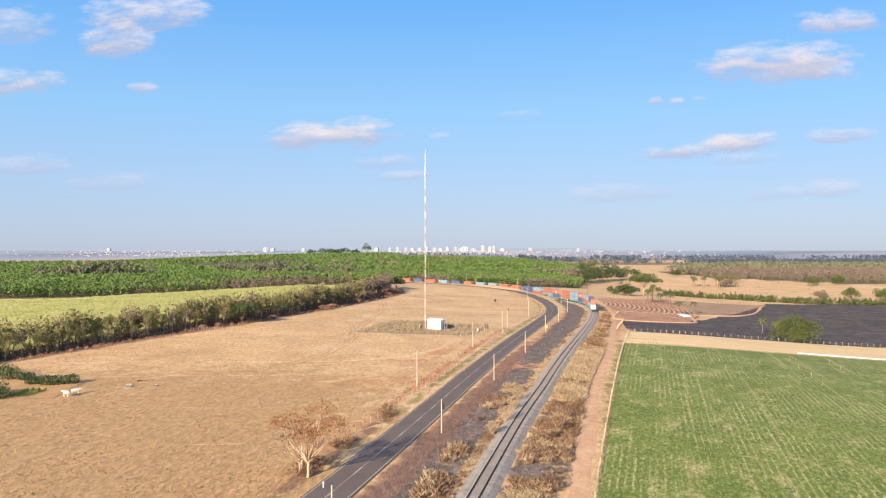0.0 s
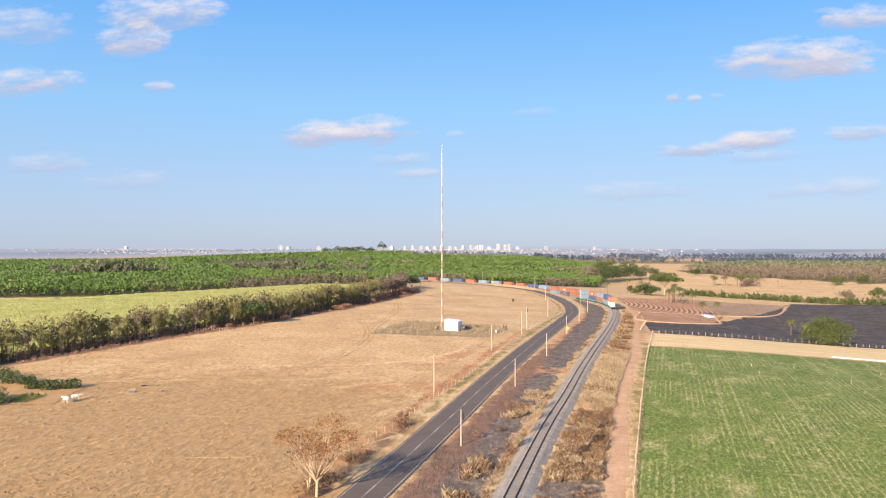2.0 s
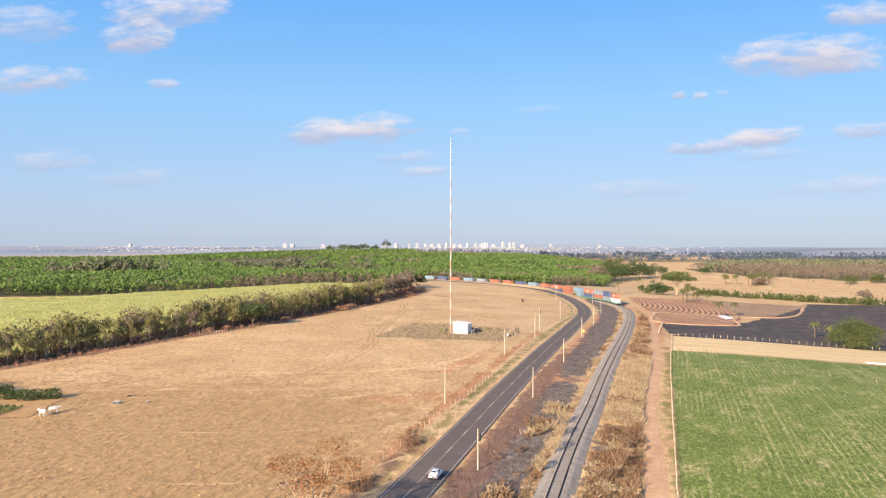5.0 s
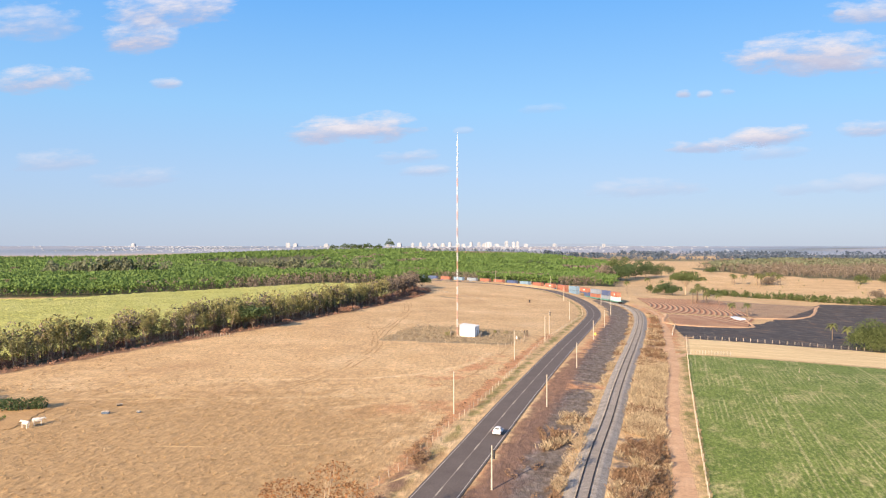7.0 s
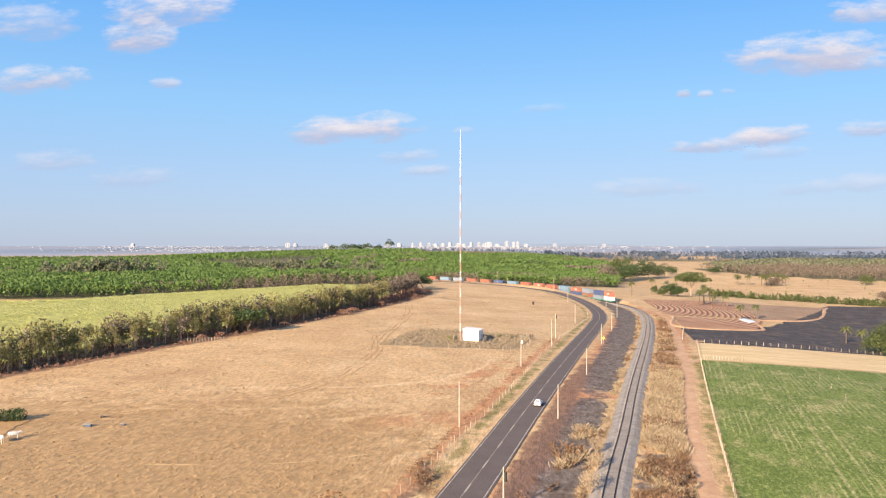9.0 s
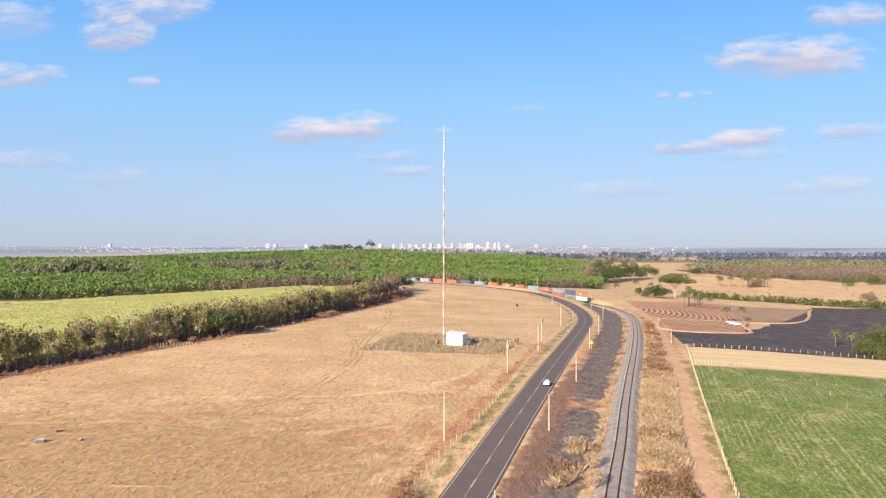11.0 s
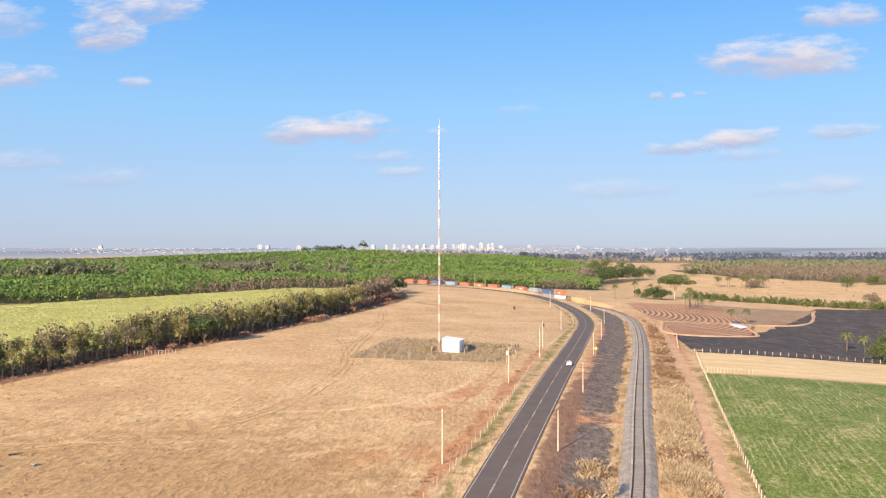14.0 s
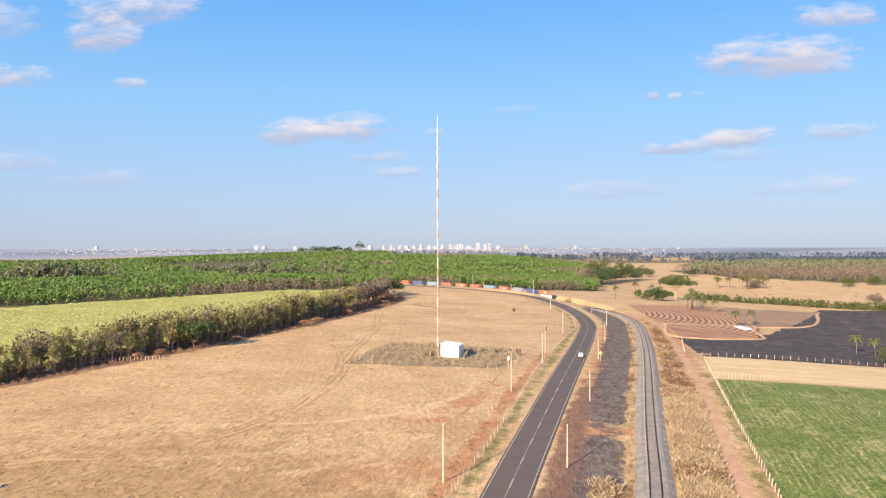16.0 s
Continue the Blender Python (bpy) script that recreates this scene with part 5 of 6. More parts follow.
def build_pole(name, x, y, tall, label, lamp=False, crossarm=True, group="roadside poles", radius=0.13):
    ob = thing(name, pose(x, y, height(x, y) - 0.1), label, "utility pole", group)
    part("shaft", tube(bmesh.new(), (0, 0, 0), (0, 0, tall + 0.1), radius * 1.25, radius * 0.8, 10), POLE, ob)
    if crossarm:
        part("bracket", box((0, 0, tall - 0.45, 0.42, 0.10, 0.10), bevel=0.01), DARK, ob)
        for dz in (0.2, 0.7):
            part("insulator", tube(bmesh.new(), (0.12, 0, tall - dz), (0.26, 0, tall - dz), 0.06, 0.05), DARK, ob)
    if lamp:
        part("transformer", tube(bmesh.new(), (0.28, 0, tall - 1.9), (0.28, 0, tall - 0.6), 0.2, 0.2, 10), DARK, ob, "dark cylindrical transformer")
    return ob


for k, (x, y, tall) in enumerate(((-3.9, 150.2, 6.6), (8.5, 204, 7.0), (20.8, 254, 7.0), (34.0, 315.5, 7.0), (45.2, 363, 7.2), (57.5, 423, 7.5), (62.3, 487, 7.8), (-16.5, 98, 6.6))):
    ob = build_pole("utility_pole", x, y, tall, "slim pale concrete utility pole on the burnt verge", lamp=(k == 0), radius=0.12)
for x, y, tall in ((-11.3, 195.9, 8.8), (3.8, 263, 8.8), (16.0, 306, 9.0), (19.2, 326.5, 9.2), (33.5, 389, 8.8), (42, 498, 8.8), (42.5, 594, 9.0), (4, 668, 9.5), (-26.2, 126.3, 7.1)):
    build_pole("field_pole", x, y, tall, "slim pale concrete pole at the pasture's edge", group="poles on the pasture side", radius=0.13, lamp=(tall == 9.2))
for x, y in ((31, 634), (12, 664)):
    build_pole("track_pole", x, y, 9.5, "slim pale concrete pole beside the railway cutting", group="poles by the railway")
for x, y in ((-262, 532), (-308, 512)):
    ob = thing("pole_frame", pose(x, y, height(x, y)), "dark twin-pole power line frame beyond the cane", "power line frame", "power line frames")
    for sx in (-1.3, 1.3):
        part("leg", tube(bmesh.new(), (sx, 0, 0), (sx, 0, 9.5), 0.2, 0.14), BARK, ob)
    part("crossbeam", box((0, 0, 8.9, 5.0, 0.22, 0.25), bevel=0.02), BARK, ob)
sign = thing("road_sign", pose(34.3, 313.5, height(34.3, 313.5), 0, 0, 12), "yellow diamond warning sign on a thin post", "road sign")
part("post", tube(bmesh.new(), (0, 0, 0), (0, 0, 2.6), 0.05, 0.05), POLE, sign)
part("plate", box((0, -0.07, 2.5, 0.8, 0.03, 0.8), bevel=0.005), YELLOW, sign, "yellow diamond plate").matrix_basis = Matrix.Translation((0, 0, 2.5)) @ pose(0, 0, 0, 0, 45, 0) @ Matrix.Translation((0, 0, -2.5))
for x, y in ((-21, 117), (68.9, 345)):
    mark = thing("marker_post", pose(x, y, height(x, y)), "short white-painted marker post", "marker post")
    part("shaft", box((0, 0, 0.55, 0.14, 0.14, 1.1), bevel=0.02), WHITE, mark)
    part("cap", box((0, 0, 1.13, 0.16, 0.16, 0.06), bevel=0.01), DARK, mark, "dark cap")


def build_fence(name, line, gap, tall, label, wires=3, thick=0.11):
    """Posts, each a part, and the wires strung between them."""
    pts = curve_through(line, 0.5)[:: max(1, int(gap / 0.5))]
    ob = thing(name, pose(pts[0][0], pts[0][1], 0), label, "fence")
    shaft = mesh_of("post", *joined(limb((0, 0, -0.2), (0, 0, tall), thick, thick * 0.85, 6), (np.array([(thick * 0.85 * math.cos(t), thick * 0.85 * math.sin(t), tall) for t in np.arange(4) * 1.5708]), np.array([(0, 1, 2, 3)]))), POST)
    tops = []
    for x, y in pts:
        z = height(x, y)
        post = new("post", shaft)
        post.parent = ob
        post.matrix_basis = pose(x - pts[0][0], y - pts[0][1], z, rng.normal() * 3, rng.normal() * 3, rng.uniform(0, 90))
        tops.append(np.array([x - pts[0][0], y - pts[0][1], z]))
    for w in range(wires):
        h = tall * (0.35 + 0.28 * w)
        part_np("wire", *joined(*[limb(p + (0, 0, h), q + (0, 0, h), 0.012, 0.012, 3) for p, q in zip(tops, tops[1:])]), WIRE, ob)


build_fence("field_fence", [(72, 336.5), (110, 344.5), (146, 346.5), (178, 351), (260, 359)], 3.0, 1.35, "wooden post and wire fence along the burnt field")
build_fence("lane_fence", [(15, 92), (22, 125.5), (28.7, 155), (39.7, 203), (57.1, 276), (70.6, 330)], 2.5, 1.25, "wooden post and wire fence between lane and green crop")
build_fence("road_fence", [(-27, 135), (-18, 160), (-12.2, 184), (-6.5, 205), (3, 246), (12, 290), (22, 333), (34, 380), (42, 412), (46, 445)], 3.5, 1.3, "thin post and wire fence along the pasture's road edge", thick=0.06)
build_fence("paddock_fence", [(-36, 534), (-20, 502), (-3, 472)], 3.0, 1.4, "wooden posts of a small paddock on the rise")
build_fence("yard_fence", [(9, 330), (9.5, 318), (6.8, 299), (3.5, 293), (-10, 293.5), (-40, 297)], 2.6, 1.3, "low concrete post fence round the scrub yard", thick=0.07)
build_fence("hedge_fence", [(-110, 300), (-102, 302), (-94, 303.5)], 1.2, 1.3, "short weathered fence beside the shelter row")
build_fence("hut_fence", [(-17, 309), (-16.5, 315), (-13.5, 318.5)], 0.9, 1.6, "small pale picket fence at the mast's foot", wires=2)
build_fence("hut_side_fence", [(-6.8, 310.5), (-5.8, 313), (-6.4, 317)], 0.9, 1.6, "small pale picket fence beside the hut", wires=2)
build_fence("gate_fence", [(62, 291), (68, 292), (75, 292)], 1.2, 1.3, "pale wooden gate and posts at the crop's corner")
build_fence("lane_end_fence", [(68.9, 345.5), (76, 372), (82.5, 396)], 2.5, 1.3, "post and wire fence beside the ploughed field")

def build_sprinkler(x, y):
    ob = thing("sprinkler", pose(x, y, height(x, y), 0, 0, 40 * x), "thin pale irrigation sprinkler standing in green crop", "sprinkler", "sprinklers of the crop field")
    part("riser", tube(bmesh.new(), (0, 0, -0.1), (0, 0, 1.25), 0.03, 0.025, 6), POST, ob)
    part("nozzle", tube(tube(bmesh.new(), (-0.2, 0, 1.27), (0.2, 0, 1.31), 0.025, 0.02, 6), (0, 0, 1.22), (0, 0, 1.36), 0.04, 0.03, 6), POLE, ob)
    part("support", tube(tube(bmesh.new(), (0.35, 0, 0), (0, 0, 0.8), 0.03, 0.03, 5), (-0.3, 0.2, 0), (0, 0, 0.8), 0.03, 0.03, 5), POST, ob)


for x, y in [(84.7, 261.5), (94.9, 249.3), (110.1, 263.0), (100.9, 226.0), (104.4, 242.5), (123.3, 262.9), (118.2, 244.7), (78.9, 233.6), (81.4, 246.8), (96.8, 210.3), (91.0, 264.2), (61.3, 215.4)]:
    build_sprinkler(x, y)
for x, y in ((9.6, 319.8), (10.6, 320.4)):
    ob = thing("stump_post", pose(x, y, height(x, y)), "thick dark wooden gate post in the pasture", "post")
    part("shaft", tube(bmesh.new(), (0, 0, -0.1), (0.05, 0, 2.2), 0.28, 0.22, 9), BARK, ob)
    part("band", tube(bmesh.new(), (0, 0, 1.5), (0, 0, 1.65), 0.27, 0.27, 9), DARK, ob, "dark iron band")
ob = thing("meter_box", pose(6.3, 308.5, height(6.3, 308.5)), "white meter cabinet on a short plinth", "meter box")
part("cabinet", box((0, 0, 0.75, 0.55, 0.35, 1.0), bevel=0.03), WHITE, ob)
part("plinth", box((0, 0, 0.12, 0.65, 0.45, 0.24), bevel=0.02), POLE, ob)
ob = thing("field_drum", pose(20.5, 474.5, height(20.5, 474.5)), "dark round drum standing in dry pasture", "drum")
part("barrel", tube(bmesh.new(), (0, 0, 0), (0, 0, 1.5), 0.5, 0.5, 14), DARK, ob)
part("rim", tube(bmesh.new(), (0, 0, 1.45), (0, 0, 1.55), 0.54, 0.54, 14), BARK, ob)


def build_trough(x, y, turn, material, label, size):
    ob = thing("water_trough", pose(x, y, height(x, y), 0, 0, turn), label, "water trough", "troughs on the pasture")
    bm = box((0, 0, 0.35 * size, 1.9 * size, 1.0 * size, 0.7 * size), bevel=0.05)
    part("tub", bm, material, ob)
    part("rim", box((0, -0.52 * size, 0.72 * size, 2.0 * size, 0.1, 0.08), (0, 0.52 * size, 0.72 * size, 2.0 * size, 0.1, 0.08), (0.97 * size, 0, 0.72 * size, 0.1, 1.0 * size, 0.08), (-0.97 * size, 0, 0.72 * size, 0.1, 1.0 * size, 0.08)), POST, ob, "pale rim")
    part("foot", box((0.7 * size, 0, 0.03, 0.2, 1.1 * size, 0.12), (-0.7 * size, 0, 0.03, 0.2, 1.1 * size, 0.12)), DARK, ob)


build_trough(-82.8, 191.0, 10, BLUE_PLASTIC, "blue plastic water trough on the dry pasture", 0.75)
build_trough(-76.4, 192.3, -25, BLUE_PLASTIC, "small grey-blue water trough on bare soil", 0.45)
build_trough(-83.2, 198.0, 30, DARK, "dark low feed trough on the pasture", 0.6)


def build_cow(x, y, turn, label):
    ob = thing("cow", pose(x, y, height(x, y), 0, 0, turn), label, "cow", "cattle by the garden plot")
    bm = bmesh.new()
    bmesh.ops.create_uvsphere(bm, u_segments=14, v_segments=9, radius=1, matrix=Matrix.Translation((0, 0, 1.05)) @ Matrix.Diagonal((0.85, 0.36, 0.42, 1)))
    bmesh.ops.create_uvsphere(bm, u_segments=12, v_segments=8, radius=1, matrix=Matrix.Translation((-0.55, 0, 1.12)) @ Matrix.Diagonal((0.42, 0.33, 0.36, 1)))
    part("body", bm, COAT, ob)
    bm = tube(bmesh.new(), (0.7, 0, 1.2), (1.15, 0, 1.35), 0.24, 0.15, 9)
    tube(bm, (1.1, 0, 1.42), (1.5, 0, 1.12), 0.17, 0.10, 9)
    part("head", bm, COAT, ob)
    part("horns", tube(tube(bmesh.new(), (1.12, 0.1, 1.5), (1.1, 0.3, 1.7), 0.04, 0.015), (1.12, -0.1, 1.5), (1.1, -0.3, 1.7), 0.04, 0.015), POST, ob)
    for lx, ly in ((0.6, 0.2), (0.6, -0.2), (-0.65, 0.2), (-0.65, -0.2)):
        part("leg", tube(tube(bmesh.new(), (lx, ly, 0.5), (lx, ly, 0.95), 0.08, 0.13, 7), (lx + 0.03, ly, 0), (lx, ly, 0.52), 0.06, 0.08, 7), COAT, ob)
    part("tail", tube(bmesh.new(), (-0.85, 0, 1.25), (-1.0, 0, 0.5), 0.04, 0.03, 6), COAT, ob)


build_cow(-92.6, 179.2, 160, "white cow standing beside the garden plot")
build_cow(-91.6, 181.6, 35, "white cow standing beside the garden plot")

pond = curve_through([(128.5, 462), (130, 470), (133, 474), (135, 466), (133.5, 455), (130, 453), (128.5, 462)], 1.0)
c = pond.mean(0)
rings = [c + (pond - c) * k for k in (0.02, 0.5, 0.9, 1.0)]
z = height(*c) + 0.42
verts = np.vstack([np.c_[r, np.full(len(r), z + up)] for r, up in zip(rings, (0.25, 0.22, 0.1, -0.3))])
n = len(pond)
i = np.arange(3)[:, None] * n + np.arange(n)[None]
j = np.arange(3)[:, None] * n + (np.arange(n)[None] + 1) % n
ob = thing("covered_heap", pose(0, 0, 0), "low heap under white plastic sheeting on the field", "covered heap")
part_np("sheet", verts, np.stack([i, j, j + n, i + n], 2).reshape(-1, 4), TARP, ob, "", True)
run = curve_through([(124.5, 290.3), (142, 288.6), (190, 287)], 1.0)
v, f = strip(run, (-0.7, 0.7), None, 0.12, 4, 0.12, rng)
v[:, 2] += np.tile([0, 0.3, 0.42, 0.3, 0], len(run))
ob = thing("sheeting_strip", pose(0, 0, 0), "long white plastic sheeting strip along the crop's edge", "plastic sheeting")
part_np("sheet", v, f, TARP, ob, "", True)


# ---- town on the horizon ----
def build_tower(x, y, wide, deep, tall, label):
    z = height(x, y) - 1
    ob = thing("tower_block", pose(x, y, z, 0, 0, rng.uniform(-15, 15)), label, "tower block", "tower blocks of the far town")
    part("wall", box((0, 0, tall / 2, wide, deep, tall), bevel=0.4), CITY_WALL, ob)
    part("roof", box((0, 0, tall + 1.2, wide * 0.5, deep * 0.5, 3.0), bevel=0.2), CITY_WALL, ob)
    for k in range(2):
        part("window_band", box((wide * (0.25 - 0.5 * k), -deep / 2 - 0.1, tall * 0.5, wide * 0.16, 0.3, tall * 0.85)), PANE, ob, "dark column of windows")


def far_x(px, y):
    """East-west place at a distance y of a spot seen at a bearing given in thousandths."""
    return px * y / 1000.0


for px, tall, wide in ((-110, 26, 20), (-93, 26, 12), (-83, 30, 14), (-72, 24, 16), (-64, 20, 24), (-45, 32, 14), (-35, 24, 20), (-18, 30, 14), (-8, 30, 16), (4, 32, 34), (-2, 22, 18), (27, 40, 18), (36, 34, 14), (41, 38, 14), (-125, 20, 18), (-54, 22, 22), (15, 20, 24), (52, 20, 20), (-28, 20, 18), (88, 22, 18), (150, 20, 16), (-255, 30, 22), (-245, 22, 22), (-460, 22, 20), (-205, 22, 22)):
    y = rng.uniform(4150, 4500)
    build_tower(far_x(px, y), y, wide, 16, tall * 0.78, "pale high-rise block of the far town")
rows = []
for k in range(950):
    b = rng.choice([rng.normal(20, 110), rng.uniform(-560, 330), rng.normal(-400, 80)])
    y = rng.uniform(3300, 4700)
    rows.append((far_x(b, y), y, 0, rng.uniform(2.5, 6.5)))
rows = np.array(rows)
rows[:, 2] = land(rows[:, 0], rows[:, 1]) - 0.5
house = (np.array([(-0.6, -0.5, 0), (0.6, -0.5, 0), (0.6, 0.5, 0), (-0.6, 0.5, 0), (-0.6, -0.5, 0.6), (0.6, -0.5, 0.6), (0.6, 0.5, 0.6), (-0.6, 0.5, 0.6)], float), np.array([(0, 1, 5, 4), (1, 2, 6, 5), (2, 3, 7, 6), (3, 0, 4, 7), (4, 5, 6, 7)]))
scattered("far_houses", [house], rows, CITY_WALL, "low pale houses of the far town", "houses", rng)
for k, (bearing, y, tall, crown) in enumerate(((-122, 2080, 34, 13), (-150, 2150, 22, 14), (-165, 2150, 22, 14), (-180, 2180, 23, 15), (-195, 2200, 22, 14), (-138, 2130, 20, 12), (-172, 2170, 24, 15), (-158, 2160, 22, 14))):
    build_tree("far_tree", far_x(bearing, y), y, tall, crown, "dark rounded tree on the far ridge", LEAF_DARK, BARK, 400 + k, n=500, leaf_size=1.1, trunk=0.2, squat=0.9, radius=0.7, lumps=9)


# ---- clouds, far behind everything ----
def cloud_material():
    m = bpy.data.materials.new("cloud_vapour")
    m.use_nodes = True
    n, link = m.node_tree.nodes, m.node_tree.links.new
    n.remove(n["Principled BSDF"])
    at = n.new("ShaderNodeTexCoord")
    sep = n.new("ShaderNodeSeparateXYZ")
    link(at.outputs["Generated"], sep.inputs[0])
    rnd = n.new("ShaderNodeObjectInfo")
    shift = n.new("ShaderNodeVectorMath")
    shift.operation = "ADD"
    link(at.outputs["Object"], shift.inputs[0])
    link(sums(m, "MULTIPLY", rnd.outputs["Random"], 9000.0), shift.inputs[1])
    tex = n.new("ShaderNodeTexNoise")
    tex.inputs["Scale"].default_value, tex.inputs["Detail"].default_value, tex.inputs["Roughness"].default_value = 1 / 120, 8, 0.64
    mp = n.new("ShaderNodeMapping")
    mp.inputs["Scale"].default_value = (0.48, 1, 1.7)
    link(shift.outputs[0], mp.inputs[0])
    link(mp.outputs[0], tex.inputs["Vector"])
    u = sums(m, "ABSOLUTE", sums(m, "MULTIPLY", sums(m, "SUBTRACT", sep.outputs[0], 0.5), 2.0), 0.0)
    w = sums(m, "SUBTRACT", sep.outputs[2], 0.42)
    up = sums(m, "MULTIPLY", sums(m, "MAXIMUM", w, 0.0), 1.85)
    down = sums(m, "MULTIPLY", sums(m, "MAXIMUM", sums(m, "MULTIPLY", w, -1.0), 0.0), 2.6)
    v = sums(m, "ADD", up, down)
    r2 = sums(m, "ADD", sums(m, "POWER", u, 3.0), sums(m, "MULTIPLY", v, v))
    body = sums(m, "ADD", sums(m, "SUBTRACT", 0.62, r2), sums(m, "MULTIPLY", sums(m, "SUBTRACT", tex.outputs[0], 0.5), 2.4))
    alpha = sums(m, "MULTIPLY", ranged(m, body, 0.0, 0.75), ranged(m, r2, 1.0, 0.72))
    density = n.new("ShaderNodeAttribute")
    density.attribute_name = "opacity"
    alpha = sums(m, "MULTIPLY", alpha, density.outputs["Fac"])
    # Sunlit tops and shaded bases are put into the glow's colour.
    ramp = n.new("ShaderNodeValToRGB")
    ramp.color_ramp.elements[0].color, ramp.color_ramp.elements[0].position = (0.47, 0.55, 0.80, 1), 0.30
    ramp.color_ramp.elements[1].color, ramp.color_ramp.elements[1].position = (0.80, 0.84, 0.98, 1), 0.66
    link(sums(m, "ADD", sep.outputs[2], sums(m, "MULTIPLY", sums(m, "SUBTRACT", tex.outputs[0], 0.5), 0.8)), ramp.inputs[0])
    glow, clear, mix = n.new("ShaderNodeEmission"), n.new("ShaderNodeBsdfTransparent"), n.new("ShaderNodeMixShader")
    glow.inputs[1].default_value = 0.5
    link(ramp.outputs[0], glow.inputs[0])
    link(alpha, mix.inputs[0])
    link(clear.outputs[0], mix.inputs[1])
    link(glow.outputs[0], mix.inputs[2])
    link(mix.outputs[0], n["Material Output"].inputs[0])
    return m


CLOUD = cloud_material()
# place and height of the middle, width and height, all in metres at the backdrop's distance; density
CLOUDS = (
    (1930, 1175, 1180, 330, 1.0),
    (2090, 1100, 800, 190, 0.9),
    (1719, 681, 645, 200, 1.0),
    (1355, 623, 645, 130, 0.95),
    (1719, 580, 559, 120, 0.4),
    (-808, 744, 1033, 260, 1.0),
    (-1053, 708, 473, 130, 0.5),
    (-2170, 1333, 645, 309, 1.0),
    (-1955, 1498, 990, 399, 0.85),
    (-2858, 1431, 817, 349, 0.55),
    (-2823, 1077, 817, 250, 0.8),
    (-2010, 1037, 258, 100, 0.7),
    (-495, 569, 516, 130, 0.5),
    (-356, 482, 473, 110, 0.55),
    (989, 374, 860, 180, 0.35),
    (1950, 371, 516, 120, 0.3),
    (2277, 403, 516, 180, 0.35),
    (1204, 948, 112, 80, 0.8),
    (1331, 940, 112, 70, 0.6),
    (1470, 952, 129, 70, 0.5),
    (2341, 730, 516, 150, 0.7),
    (-2752, 564, 688, 200, 0.4),
    (-2209, 456, 731, 180, 0.3),
    (-133, 735, 150, 60, 0.25),
    (2337, 1437, 688, 200, 0.8),
    (346, 868, 344, 90, 0.25),
    (2142, 1433, 86, 70, 0.8),
)
for k, (x, z, w, h, dens) in enumerate(CLOUDS):
    verts = np.array([(-w / 2, 0, -h / 2), (w / 2, 0, -h / 2), (w / 2, 0, h / 2), (-w / 2, 0, h / 2)])
    me = mesh_of("cloud", verts, np.array([(0, 1, 2, 3)]), CLOUD)
    me.attributes.new("opacity", "FLOAT", "POINT").data.foreach_set("value", np.full(4, dens, np.float32))
    ob = tagged(new("cloud", me), "flat-based pale fair-weather cloud", "cloud", kind="structure")
    ob.matrix_basis = pose(x, 4760 + 4 * k, z, 0, -2.5, 0)


# ---- train ----
def build_container(colour, length, tall, marked):
    m = BOX_COLOURS[colour]
    ob = thing("shipping_container", pose(0, 0, 0), f"{colour} corrugated steel shipping container on a wagon", "shipping container", "containers of the train")
    n, w = 30, 1.22
    xs = np.linspace(-length / 2 + 0.12, length / 2 - 0.12, 2 * n)
    dip = np.where(np.arange(2 * n) // 2 % 2 == 0, 0.0, 0.05)
    for s in (-1, 1):
        v = np.array([(x, s * (w - d), z) for x, d in zip(xs, dip) for z in (0.1, tall - 0.1)])
        i = np.arange(2 * n - 1)[:, None] * 2
        part_np("side_panel", v, np.c_[i, i + 2, i + 3, i + 1], m, ob)
    part("roof", box((0, 0, tall - 0.05, length, 2 * w, 0.1)), m, ob)
    part("floor", box((0, 0, 0.07, length, 2 * w, 0.14)), DARK, ob)
    for sx in (-1, 1):
        part("end_frame", box((sx * (length / 2 - 0.07), w - 0.07, tall / 2, 0.14, 0.14, tall), (sx * (length / 2 - 0.07), -w + 0.07, tall / 2, 0.14, 0.14, tall)), m, ob)
    part("front_wall", box((length / 2 - 0.1, 0, tall / 2, 0.06, 2 * w - 0.28, tall - 0.2)), m, ob)
    for sy in (-1, 1):
        door = part("door", box((-length / 2 + 0.09, sy * 0.54, tall / 2, 0.06, 1.04, tall - 0.25), bevel=0.01), m, ob)
        bm = bmesh.new()
        for q in (0.25, 0.75):
            tube(bm, (-length / 2 + 0.03, sy * q, 0.2), (-length / 2 + 0.03, sy * q, tall - 0.2), 0.025, 0.025, 5)
        part("lock_rods", bm, WIRE, door)
    if marked:
        for sy in (-1, 1):
            part("marking", box((-1.2, sy * (w + 0.01), tall * 0.58, 3.4, 0.02, 0.45), (-1.4, sy * (w + 0.01), tall * 0.38, 2.4, 0.02, 0.22)), WHITE, ob, "white lettering shown as plain bars")
    return ob


